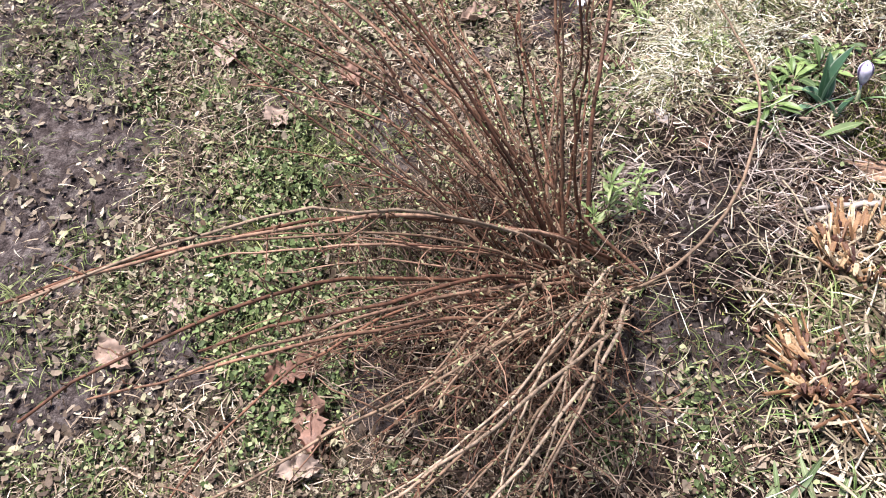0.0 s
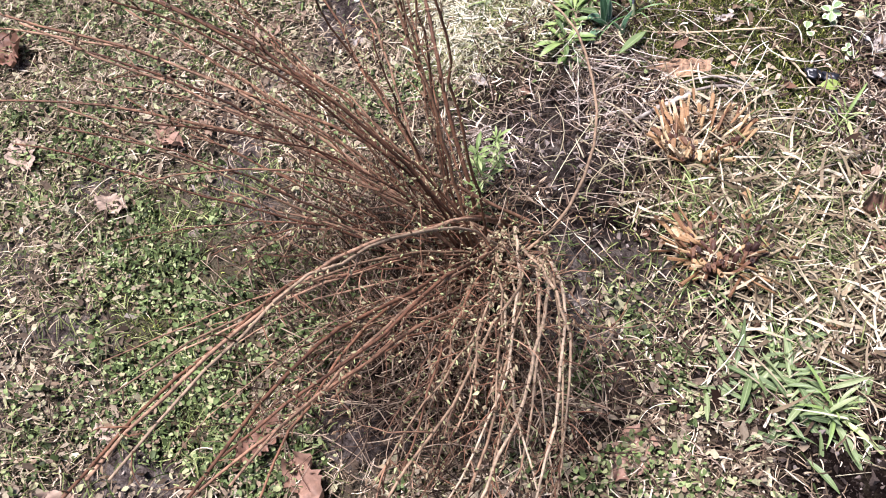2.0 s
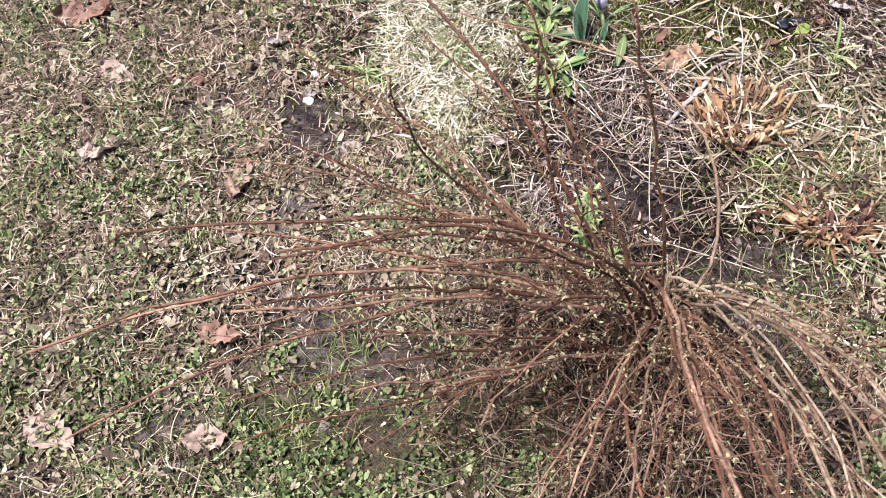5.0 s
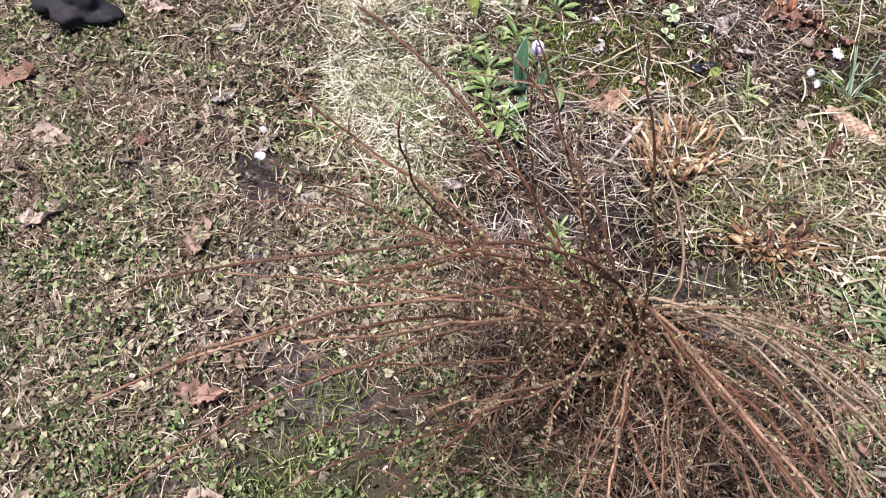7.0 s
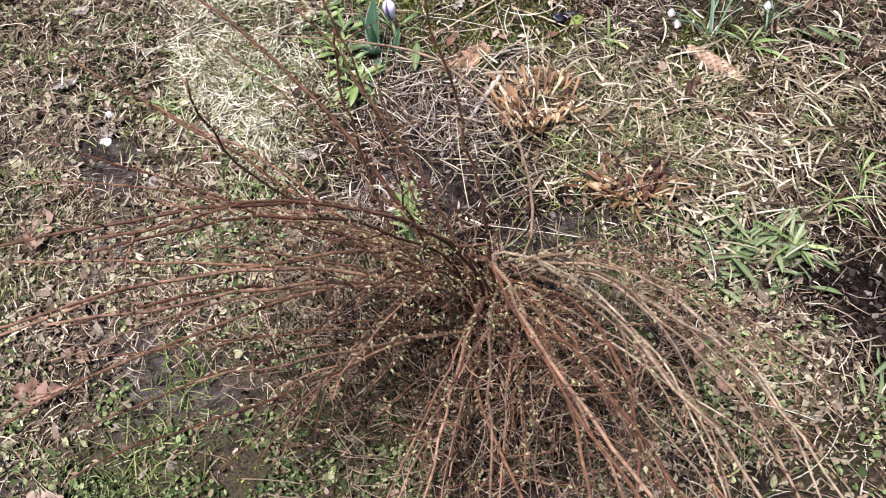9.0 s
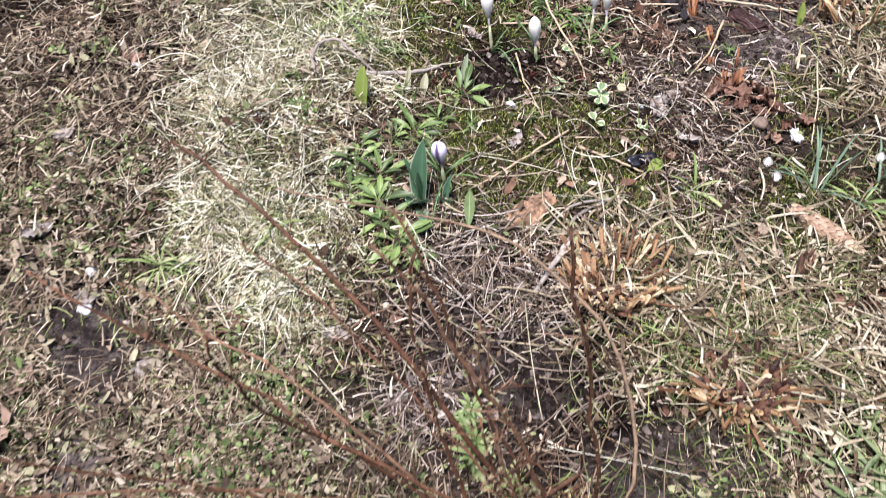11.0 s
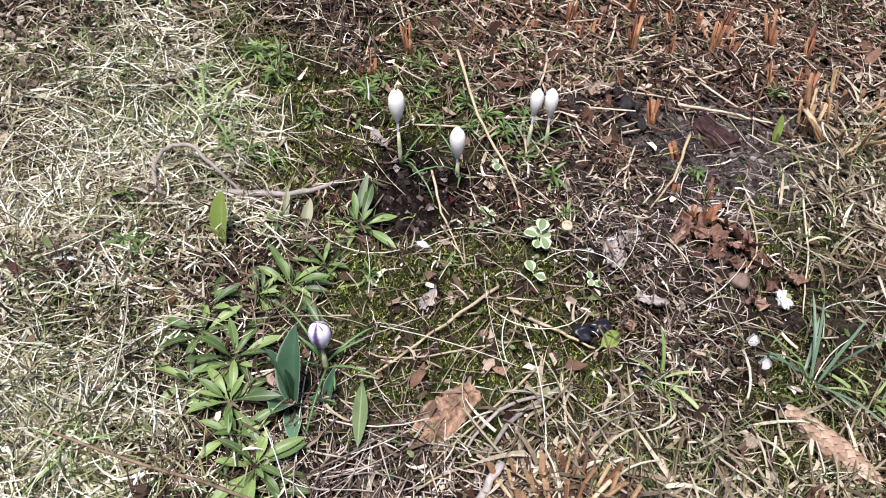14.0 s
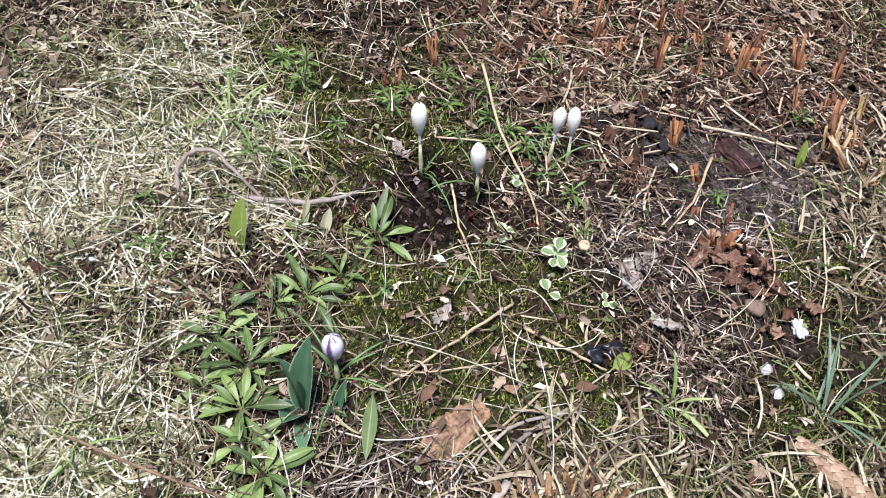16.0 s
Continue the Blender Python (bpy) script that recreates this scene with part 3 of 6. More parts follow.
def lying_stems(name, count, density, length, radius, mat, label, category, elev=(-0.02, 0.25), sway=0.25, lift=0.012, sides=5, rings=4):
    p = sown(count, density)
    n = len(p)
    z = height(p[:, 0], p[:, 1]) + uniform(n, 0.001, lift)
    w = paths(p, uniform(n, 0, 6.283), uniform(n, *elev), uniform(n, *length), uniform(n, 0, 0.3), normal(n, 0, sway), rings, z)
    v, f = tubes(w, uniform(n, *radius), sides, 0.25)
    return stuff(name, v, f, mat, label, category)


weeds()
moss()
bed_moss()
litter()
DRYSOIL = [(-0.38, 1.67, 0.17, 0.9), (-0.63, 0.73, 0.12, 0.5)]
crumbs(40000, lambda x, y: bed_at(x, y) * np.clip(1 - spots(x, y, DRYSOIL), 0, 1), M_CRUMB, "loose crumbs of dark garden soil")
crumbs(7000, lambda x, y: np.clip(spots(x, y, DRYSOIL), 0, 1), M_DRYCRUMB, "crumbs of drier grey-brown soil")
crumbs(3500, lawn_at, M_MUD, "small crumbs of trodden mud")
lying_stems("cut_straw", 1250, lambda x, y: np.clip(spots(x, y, CHIPS) * (0.5 + 0.8 * vnoise(x, y, 0.06, 63)) - lawn_at(x, y), 0, 1), (0.02, 0.10), (0.0007, 0.0021), M_STRAW, "tangle of pale dry perennial stems round the stumps", "straw", (-0.05, 0.4), 0.5, 0.016, 5, 6)
lying_blades("straw_leaves", 2000, lambda x, y: np.clip(spots(x, y, CHIPS) * (0.4 + 0.9 * vnoise(x, y, 0.05, 64)) - lawn_at(x, y), 0, 1), (0.02, 0.085), (0.0016, 0.0058), M_STRAW, "flat bleached strips of dead leaf in the straw", "straw", (0.0, 0.6), (0.1, 1.0), 0.024)
lying_blades("bed_grass", 3400, lambda x, y: np.clip(spots(x, y, CHIPS) * (1.6 * vnoise(x, y, 0.09, 65) - 0.5) - lawn_at(x, y), 0, 1), (0.02, 0.07), (0.0010, 0.0026), M_GRASS, "fresh green grass coming up through the straw", "grass", (0.4, 1.3), (0.3, 1.2), 0.006)
STREW = [(-0.71, 0.885, 0.07, 1.0), (-0.63, 0.87, 0.07, 1.0), (-0.73, 0.81, 0.05, 0.7), (-0.55, 0.86, 0.05, 0.8), (-0.36, 1.20, 0.06, 0.6), (-0.33, 1.10, 0.06, 0.4), (-0.42, 1.30, 0.07, 0.4), (-0.50, 1.07, 0.05, 0.4)]
lying_stems("grey_straw", 380, lambda x, y: np.clip(spots(x, y, STREW) * (0.4 + vnoise(x, y, 0.06, 71)), 0, 1), (0.03, 0.13), (0.0005, 0.0014), M_GREYSTRAW, "greyish dry stems lying thick on the bed", "straw", (-0.02, 0.25), 0.45, 0.016, 4, 5)
lying_blades("grey_thatch", 1500, lambda x, y: np.clip(spots(x, y, STREW) * (0.3 + vnoise(x, y, 0.05, 72)), 0, 1), (0.015, 0.07), (0.0007, 0.0022), M_GREYSTRAW, "matted grey-tan dead leaf strips on the bed", "grass", (0.0, 0.5), (0.0, 0.8), 0.014)
THIN = [(-0.53, 1.40, 0.08, 0.7), (-0.22, 1.79, 0.10, 0.8), (-0.37, 1.50, 0.08, 0.6), (-0.43, 1.92, 0.12, 0.7), (-0.30, 1.62, 0.08, 0.5), (-0.66, 0.60, 0.07, 0.8), (-0.60, 0.56, 0.06, 0.5), (-0.39, 1.21, 0.07, 0.5), (-1.12, 1.51, 0.08, 0.5), (-0.88, 1.30, 0.04, 0.3)]
lying_blades("strewn_litter", 2600, lambda x, y: np.clip(spots(x, y, THIN) * (1.6 * vnoise(x, y, 0.05, 73) - 0.2), 0, 1), (0.010, 0.055), (0.0007, 0.0028), M_GREYSTRAW, "thin scatter of grey-tan stalks and leaf strips", "litter", (0.0, 0.4), (0.0, 0.8), 0.012)
EDGE = [(-1.45, 0.82, 0.13, 0.8), (-1.52, 0.60, 0.13, 0.9), (-1.24, 0.53, 0.10, 0.8), (-1.15, 0.42, 0.08, 0.6), (-1.34, 0.24, 0.10, 0.5), (-1.58, 0.98, 0.12, 0.7)]
lying_blades("strewn_grass", 3600, lambda x, y: np.clip(spots(x, y, EDGE) * (1.7 * vnoise(x, y, 0.06, 74) - 0.3), 0, 1), (0.012, 0.05), (0.0008, 0.0024), M_THATCH, "dry tan grass strewn over the lawn edge", "grass", (0.0, 0.5), (0.1, 1.0), 0.014)
lying_stems("dead_stems", 2600, lambda x, y: np.clip(0.15 + 0.5 * bed_at(x, y) - 0.6 * bare_at(x, y), 0, 1), (0.02, 0.09), (0.0004, 0.0012), M_TWIG, "thin dead twigs and stalks on the ground", "twigs", sway=0.5, sides=3)
lying_stems("rusty_stems", 2600, lambda x, y: np.clip(spots(x, y, RUST) - 0.6 * bare_at(x, y), 0, 1), (0.02, 0.10), (0.0008, 0.0025), M_RED, "broken rust-brown stems on the ground", "twigs", sides=4)
lying_stems("straw_bits", 5200, lambda x, y: np.clip(0.75 * bed_at(x, y) * (0.3 + vnoise(x, y, 0.18, 32)) * (1 - 0.35 * moss_at(x, y)) - 0.4 * bare_at(x, y), 0, 1), (0.012, 0.055), (0.0005, 0.0016), M_STRAW, "small pale bits of straw over the bed", "straw", sway=0.3, sides=4, rings=3)
lying_stems("curving_straws", 950, lambda x, y: np.clip(0.6 * bed_at(x, y) * (0.2 + vnoise(x, y, 0.3, 33)) + 0.5 * spots(x, y, PALE) - 0.5 * bare_at(x, y) - 0.5 * spots(x, y, CHIPS), 0, 1), (0.05, 0.18), (0.0004, 0.0010), M_PALE, "long thin bleached stems curving over the bed", "straw", (0.0, 0.35), 1.1, 0.014, 4, 9)
lying_stems("fallen_twigs", 110, lambda x, y: np.clip(spots(x, y, [(-0.66, 0.74, 0.16, 0.9), (-0.48, 0.72, 0.12, 0.7), (-0.80, 0.66, 0.14, 0.6)]), 0, 1), (0.03, 0.12), (0.0005, 0.0011), M_TWIG, "thin grey-brown twigs fallen round the hollow", "twigs", (0.0, 0.3), 0.6, 0.02, 4, 6)


def far_growth():
    """Blades that carry lawn and bed on past the part that is walked round, thinner and thinner."""
    p = sown(64000, lambda x, y: np.where(beyond(x, y) > 0, np.exp(-beyond(x, y) / 0.55), 0), (-4.2, 2.7, -3.1, 4.7))
    m = len(p)
    w = paths(p, uniform(m, 0, 6.283), uniform(m, 0.0, 0.6), uniform(m, 0.015, 0.06) * (1 + 0.5 * beyond(p[:, 0], p[:, 1])), uniform(m, 0.1, 0.9), normal(m, 0, 0.6), 3)
    green = rng.random(m) < 0.10 + 0.25 * lawn_at(p[:, 0], p[:, 1])
    for name, some, mat, label in (("far_green_grass", green, M_GRASS, "green grass tufts farther off in the garden"), ("far_dead_grass", ~green, M_THATCH, "dead grass farther off in the garden")):
        v, f = blades(w[some], uniform(int(some.sum()), 0.0015, 0.0045) * (1 + 0.6 * beyond(p[some, 0], p[some, 1])), normal(int(some.sum()), 0, 0.5))
        stuff(name, v, f, mat, label, "grass")


far_growth()


# ---- single things: helpers ----
def place(x, y, up=0.0, az=0.0, lean=0.0, toward=0.0):
    """A pose on the ground at (x, y), turned by az degrees and leaning by that many degrees toward a heading."""
    z = float(height(np.array([x]), np.array([y]))[0])
    tilt = Matrix.Rotation(radians(lean), 4, Vector((-math.sin(radians(toward)), math.cos(radians(toward)), 0)))
    return Matrix.Translation((x, y, z + up)) @ tilt @ Matrix.Rotation(radians(az), 4, "Z")


LEAN = (11, 150)  # the bed falls away a little, so what grows upright leans from its plane


def thing(name, m, label, category, group=""):
    ob = new(name)
    ob.empty_display_size = 0.02
    ob.matrix_world = m
    return tagged(ob, label, category, group)


def part(name, me, parent, m=None, label=""):
    ob = new(name, me)
    ob.parent = parent
    if m is not None:
        ob.matrix_basis = m
    return tagged(ob, label)


def solo(name, me, m, label, category, group=""):
    ob = new(name, me)
    ob.matrix_world = m
    return tagged(ob, label, category, group)


def grid_faces(rows, cols):
    i = np.arange(rows * cols).reshape(rows, cols)
    return np.stack([i[:-1, :-1], i[:-1, 1:], i[1:, 1:], i[1:, :-1]], -1).reshape(-1, 4)


def with_attribute(me, **fields):
    for k, v in fields.items():
        me.attributes.new(k, "FLOAT", "POINT").data.foreach_set("value", np.ravel(v).astype(np.float32))
    return me


def leaf_mesh(name, length, width, mat, fold=0.25, arch=0.6, peak=0.55, blunt=0.8, wave=0.0, twist=0.0, rows=10, cols=5, stalk=0.12):
    """A leaf along +x: folded along its midrib, arched down towards its tip."""
    f = np.linspace(0, 1, rows)
    body = np.clip((f - stalk) / (1 - stalk), 0, 1)
    w = np.where(f < stalk, 0.10, np.maximum(np.sin(np.pi * body ** (np.log(0.5) / np.log(peak))) ** blunt, 0.03))
    w[0], w[-1] = 0.10, 0.02
    u = np.linspace(-1, 1, cols)
    turn = arch * f
    x = np.cumsum(np.r_[0, np.cos(-turn[1:])]) * length / (rows - 1)
    z = np.cumsum(np.r_[0, np.sin(-turn[1:])]) * length / (rows - 1)
    half = w * width / 2
    y = half[:, None] * u[None] * np.cos(fold)
    lift = half[:, None] * np.abs(u)[None] * np.sin(fold) + wave * width * np.sin(9 * f[:, None] + 2 * u[None]) * np.abs(u)[None] * w[:, None]
    tw = twist * f[:, None]
    yy, zz = y * np.cos(tw) - lift * np.sin(tw), y * np.sin(tw) + lift * np.cos(tw)
    v = np.stack([x[:, None] + lift * np.sin(turn)[:, None], yy, z[:, None] + zz * np.cos(turn)[:, None]], -1)
    me = from_arrays(name, v.reshape(-1, 3), grid_faces(rows, cols), mat)
    return with_attribute(me, across=np.broadcast_to(u, (rows, cols)), along=np.broadcast_to(f[:, None], (rows, cols)))


def fresh_leaf_material(name, low, mid, high, rough=0.45, rib=0.25, edge=None, through_light=0.25):
    """A living leaf: colour differs from leaf to leaf, with a paler midrib, fine veins and, where given, a pale margin."""
    m, n, l, b = material(name, rough, 0.4)
    r = ramp_node(n, [(0.0, low), (0.5, mid), (1.0, high)])
    info = n.new("ShaderNodeObjectInfo")
    tex = noise_node(n, l, 60, 4)
    mixv = n.new("ShaderNodeMath")
    mixv.operation = "MULTIPLY_ADD"
    l.new(tex.outputs["Fac"], mixv.inputs[0])
    mixv.inputs[1].default_value = 0.7
    sub = n.new("ShaderNodeMath")
    sub.operation = "MULTIPLY_ADD"
    l.new(info.outputs["Random"], sub.inputs[0])
    sub.inputs[1].default_value, sub.inputs[2].default_value = 0.8, -0.25
    l.new(sub.outputs["Value"], mixv.inputs[2])
    l.new(mixv.outputs["Value"], r.inputs["Fac"])
    at = n.new("ShaderNodeAttribute")
    at.attribute_name = "across"
    ab = n.new("ShaderNodeMath")
    ab.operation = "ABSOLUTE"
    l.new(at.outputs["Fac"], ab.inputs[0])
    ribs = ramp_node(n, [(0.0, (rib,) * 3), (0.16, (0, 0, 0))])
    l.new(ab.outputs["Value"], ribs.inputs["Fac"])
    c = mix_node(n, l, ribs.outputs["Color"], r.outputs["Color"], tuple(min(1, 1.8 * v + 0.08) for v in high))
    if edge:
        rim = ramp_node(n, [(edge[1], (0, 0, 0)), (min(edge[1] + 0.12, 1), (1, 1, 1))])
        l.new(ab.outputs["Value"], rim.inputs["Fac"])
        c = mix_node(n, l, rim.outputs["Color"], c, edge[0])
    l.new(c, b.inputs["Base Color"])
    veins = noise_node(n, l, 300, 3)
    bump_node(n, l, b, veins.outputs["Fac"], 0.3, 0.0006)
    tr = n.new("ShaderNodeBsdfTranslucent")
    l.new(c, tr.inputs["Color"])
    ms = n.new("ShaderNodeMixShader")
    ms.inputs["Fac"].default_value = through_light
    l.new(b.outputs["BSDF"], ms.inputs[1])
    l.new(tr.outputs["BSDF"], ms.inputs[2])
    l.new(ms.outputs["Shader"], n["Material Output"].inputs["Surface"])
    return m


M_ROSETTE = fresh_leaf_material("rosette_leaf", (0.048, 0.076, 0.027), (0.108, 0.175, 0.048), (0.255, 0.345, 0.105))
M_DARKLEAF = fresh_leaf_material("small_dark_leaf", (0.045, 0.08, 0.02), (0.10, 0.175, 0.04), (0.20, 0.29, 0.075))
M_TULIP = fresh_leaf_material("tulip_leaf", (0.055, 0.125, 0.07), (0.09, 0.185, 0.10), (0.14, 0.25, 0.14), 0.4, 0.05, ((0.45, 0.52, 0.38), 0.86))
M_SPROUT = fresh_leaf_material("pale_sprout", (0.22, 0.32, 0.06), (0.32, 0.42, 0.10), (0.42, 0.50, 0.16), 0.4, 0.1, through_light=0.4)
M_STRAP = fresh_leaf_material("blue_green_strap", (0.11, 0.18, 0.11), (0.16, 0.245, 0.15), (0.23, 0.31, 0.20), 0.45, 0.1)
M_BLADE = fresh_leaf_material("broad_grass_blade", (0.12, 0.20, 0.05), (0.21, 0.30, 0.09), (0.36, 0.42, 0.18), 0.45, 0.2)
M_NEEDLE = fresh_leaf_material("crocus_leaf", (0.05, 0.12, 0.03), (0.09, 0.18, 0.05), (0.14, 0.24, 0.08), 0.4, 0.9)
M_VARIEGATED = fresh_leaf_material("variegated_leaf", (0.12, 0.20, 0.08), (0.18, 0.27, 0.11), (0.24, 0.33, 0.15), 0.5, 0.1, ((0.60, 0.62, 0.42), 0.5))
M_LIMP = fresh_leaf_material("limp_leaf", (0.075, 0.115, 0.045), (0.14, 0.195, 0.075), (0.27, 0.31, 0.155), 0.5, 0.3)
M_SHEATH = pieces_material("crocus_sheath", [(0.0, (0.50, 0.58, 0.27)), (1.0, (0.66, 0.70, 0.42))], 0.5, 0.4, "object", 90, 0.25, 0.3)
M_TUBE = pieces_material("flower_tube", [(0.0, (0.62, 0.58, 0.62)), (1.0, (0.7, 0.66, 0.7))], 0.5, 0.4, "object", 90, 0.2, 0.3)
M_BARK = pieces_material("red_brown_bark", [(0.0, (0.10, 0.042, 0.023)), (0.5, (0.215, 0.105, 0.058)), (1.0, (0.36, 0.22, 0.137))], 0.72, 0.3, "object", 140, 0.65)
M_OLDBARK = pieces_material("weathered_bark", [(0.0, (0.16, 0.094, 0.054)), (0.5, (0.29, 0.20, 0.125)), (1.0, (0.46, 0.355, 0.24))], 0.72, 0.3, "object", 140, 0.6)
M_DARKBARK = pieces_material("dark_bark", [(0.0, (0.085, 0.038, 0.021)), (0.6, (0.155, 0.074, 0.040)), (1.0, (0.235, 0.135, 0.078))], 0.65, 0.3, "object", 140, 0.6)
M_BUD = pieces_material("buds", [(0.0, (0.30, 0.17, 0.10)), (0.45, (0.36, 0.26, 0.16)), (0.75, (0.40, 0.36, 0.21)), (1.0, (0.33, 0.38, 0.17))], 0.6, 0.3, "island", 200, 0.3, 0.2)
M_CUT = pieces_material("cut_stem", [(0.0, (0.12, 0.055, 0.026)), (0.45, (0.26, 0.145, 0.065)), (0.8, (0.42, 0.28, 0.14)), (1.0, (0.64, 0.53, 0.34))], 0.6, 0.35, "object", 150, 0.4)
M_CUTDARK = pieces_material("cut_stem_dark", [(0.0, (0.028, 0.012, 0.009)), (0.6, (0.066, 0.027, 0.017)), (1.0, (0.16, 0.078, 0.04))], 0.6, 0.35, "object", 150, 0.4)
M_STUB = pieces_material("rusty_stub", [(0.0, (0.085, 0.03, 0.016)), (0.5, (0.21, 0.082, 0.034)), (1.0, (0.38, 0.20, 0.095))], 0.65, 0.3, "object", 150, 0.4)
M_LEAF_TAN = pieces_material("dry_leaf_tan", [(0.0, (0.28, 0.185, 0.125)), (0.5, (0.41, 0.30, 0.22)), (1.0, (0.52, 0.42, 0.33))], 0.65, 0.3, "object", 70, 0.4, 0.15)
M_LEAF_RED = pieces_material("dry_leaf_red", [(0.0, (0.15, 0.075, 0.048)), (0.5, (0.25, 0.135, 0.09)), (1.0, (0.36, 0.22, 0.155))], 0.6, 0.3, "object", 70, 0.4, 0.15)
M_LEAF_SPOTTED = pieces_material("spotted_leaf", [(0.0, (0.46, 0.285, 0.17)), (1.0, (0.48, 0.30, 0.185))], 0.6, 0.3, "object", 150, 0.75, 0.1)
M_LEAF_GREY = pieces_material("dry_leaf_grey", [(0.0, (0.25, 0.21, 0.18)), (1.0, (0.42, 0.38, 0.34))], 0.75, 0.25, "object", 70, 0.35)
M_STALK = pieces_material("dry_stalk", [(0.0, (0.36, 0.27, 0.15)), (0.5, (0.50, 0.40, 0.25)), (1.0, (0.62, 0.53, 0.37))], 0.6, 0.35, "object", 150, 0.35)
M_GREYWOOD = pieces_material("grey_stalk", [(0.0, (0.27, 0.23, 0.19)), (1.0, (0.42, 0.38, 0.33))], 0.7, 0.3, "object", 150, 0.4)
M_TANSTONE = pieces_material("tan_pebble", [(0.0, (0.22, 0.16, 0.12)), (1.0, (0.26, 0.19, 0.14))], 0.7, 0.3, "object", 120, 0.4)
M_PALESTONE = pieces_material("pale_pebble", [(0.0, (0.45, 0.48, 0.50)), (1.0, (0.66, 0.68, 0.70))], 0.6, 0.35, "object", 120, 0.2)
M_WHITE = pieces_material("white_foam", [(0.0, (0.78, 0.77, 0.73)), (1.0, (0.82, 0.81, 0.78))], 0.7, 0.3, "object", 150, 0.25)
M_BRICK = pieces_material("brick_shard", [(0.0, (0.060, 0.034, 0.030)), (1.0, (0.085, 0.045, 0.040))], 0.85, 0.2, "object", 140, 0.75)
M_CLOD = pieces_material("black_clod", [(0.0, (0.022, 0.02, 0.022)), (1.0, (0.03, 0.027, 0.028))], 0.8, 0.3, "object", 120, 0.5)
M_EARTH = pieces_material("earth_clod", [(0.0, (0.03, 0.023, 0.02)), (1.0, (0.07, 0.055, 0.048))], 0.95, 0.15, "object", 300, 0.9)
M_PLASTIC = pieces_material("black_film", [(0.0, (0.012, 0.013, 0.018)), (1.0, (0.015, 0.016, 0.02))], 0.3, 0.5, "object", 60, 0.2)
M_CONE = pieces_material("cone_scale", [(0.0, (0.28, 0.18, 0.11)), (0.5, (0.39, 0.265, 0.17)), (1.0, (0.50, 0.37, 0.255))], 0.5, 0.4, "object", 200, 0.4)
M_CONECORE = pieces_material("cone_core", [(0.0, (0.07, 0.04, 0.025)), (1.0, (0.09, 0.05, 0.03))], 0.8, 0.2, "object", 150, 0.4)


def petal_material(name, ground_colour, stripe, vein):
    m, n, l, b = material(name, 0.45, 0.35)
    a = n.new("ShaderNodeAttribute")
    a.attribute_name = "across"
    up = n.new("ShaderNodeAttribute")
    up.attribute_name = "along"
    ab = n.new("ShaderNodeMath")
    ab.operation = "ABSOLUTE"
    l.new(a.outputs["Fac"], ab.inputs[0])
    tex = noise_node(n, l, 160, 4)
    wob = n.new("ShaderNodeMath")
    wob.operation = "MULTIPLY_ADD"
    l.new(tex.outputs["Fac"], wob.inputs[0])
    wob.inputs[1].default_value = 0.35
    l.new(ab.outputs["Value"], wob.inputs[2])
    band = ramp_node(n, [(0.28, (stripe,) * 3), (0.48, (0, 0, 0))])
    l.new(wob.outputs["Value"], band.inputs["Fac"])
    c = mix_node(n, l, band.outputs["Color"], ground_colour, vein)
    low = ramp_node(n, [(0.0, (max(stripe, 0.25),) * 3), (0.22, (0, 0, 0))])
    l.new(up.outputs["Fac"], low.inputs["Fac"])
    c = mix_node(n, l, low.outputs["Color"], c, vein)
    l.new(c, b.inputs["Base Color"])
    tr = n.new("ShaderNodeBsdfTranslucent")
    l.new(c, tr.inputs["Color"])
    ms = n.new("ShaderNodeMixShader")
    ms.inputs["Fac"].default_value = 0.28
    l.new(b.outputs["BSDF"], ms.inputs[1])
    l.new(tr.outputs["BSDF"], ms.inputs[2])
    l.new(ms.outputs["Shader"], n["Material Output"].inputs["Surface"])
    return m


M_PETAL_WHITE = petal_material("white_petal", (0.96, 0.94, 0.87), 0.0, (0.30, 0.24, 0.34))
M_PETAL_LILAC = petal_material("lilac_petal", (0.80, 0.78, 0.87), 0.95, (0.10, 0.05, 0.16))


# ---- the shrub ----
SHRUB = (-0.385, 0.535)
# headings and the like of the canes that stand out; those with a foot of their own come first
FAN = (-0.398, 0.488)
# foot, then heading, rise, length, bend, sway, and how bend and sway grow (degrees and metres)
STANDING = [(-0.377, 0.50, 182, 82, 0.64, 9, 4, 0, 5), (-0.429, 0.503, 170, 60, 0.66, 40, 0, 6, 3), (-0.393, 0.483, 193, 78, 0.60, 17, -13, 17, -1), (-0.473, 0.467, 164, 51, 0.51, -45, -1, 11, 11),
            (-0.418, 0.465, 169, 22, 0.60, -38, 34, -31, 47), (-0.414, 0.456, 179, 50, 0.70, 51, -4, 23, -5), (-0.391, 0.484, 249, 84, 1.00, 64, -17, 69, -37)]
SWEEPING = [(-0.458, 0.573, 304, 58, 0.904, 44, -11, -7, 27), (-0.452, 0.566, 302, 58, 0.86, 46, -7, -7, 23), (-0.421, 0.568, 304, 50, 0.682, 63, -5, -43, 16), (-0.434, 0.529, 332, 52, 0.717, -17, -16, 98, -46), (-0.419, 0.622, 249, 42, 0.98, 13, -36, 9, 46), (-0.41, 0.60, 246, 38, 0.90, 20, -30, 12, 40)]
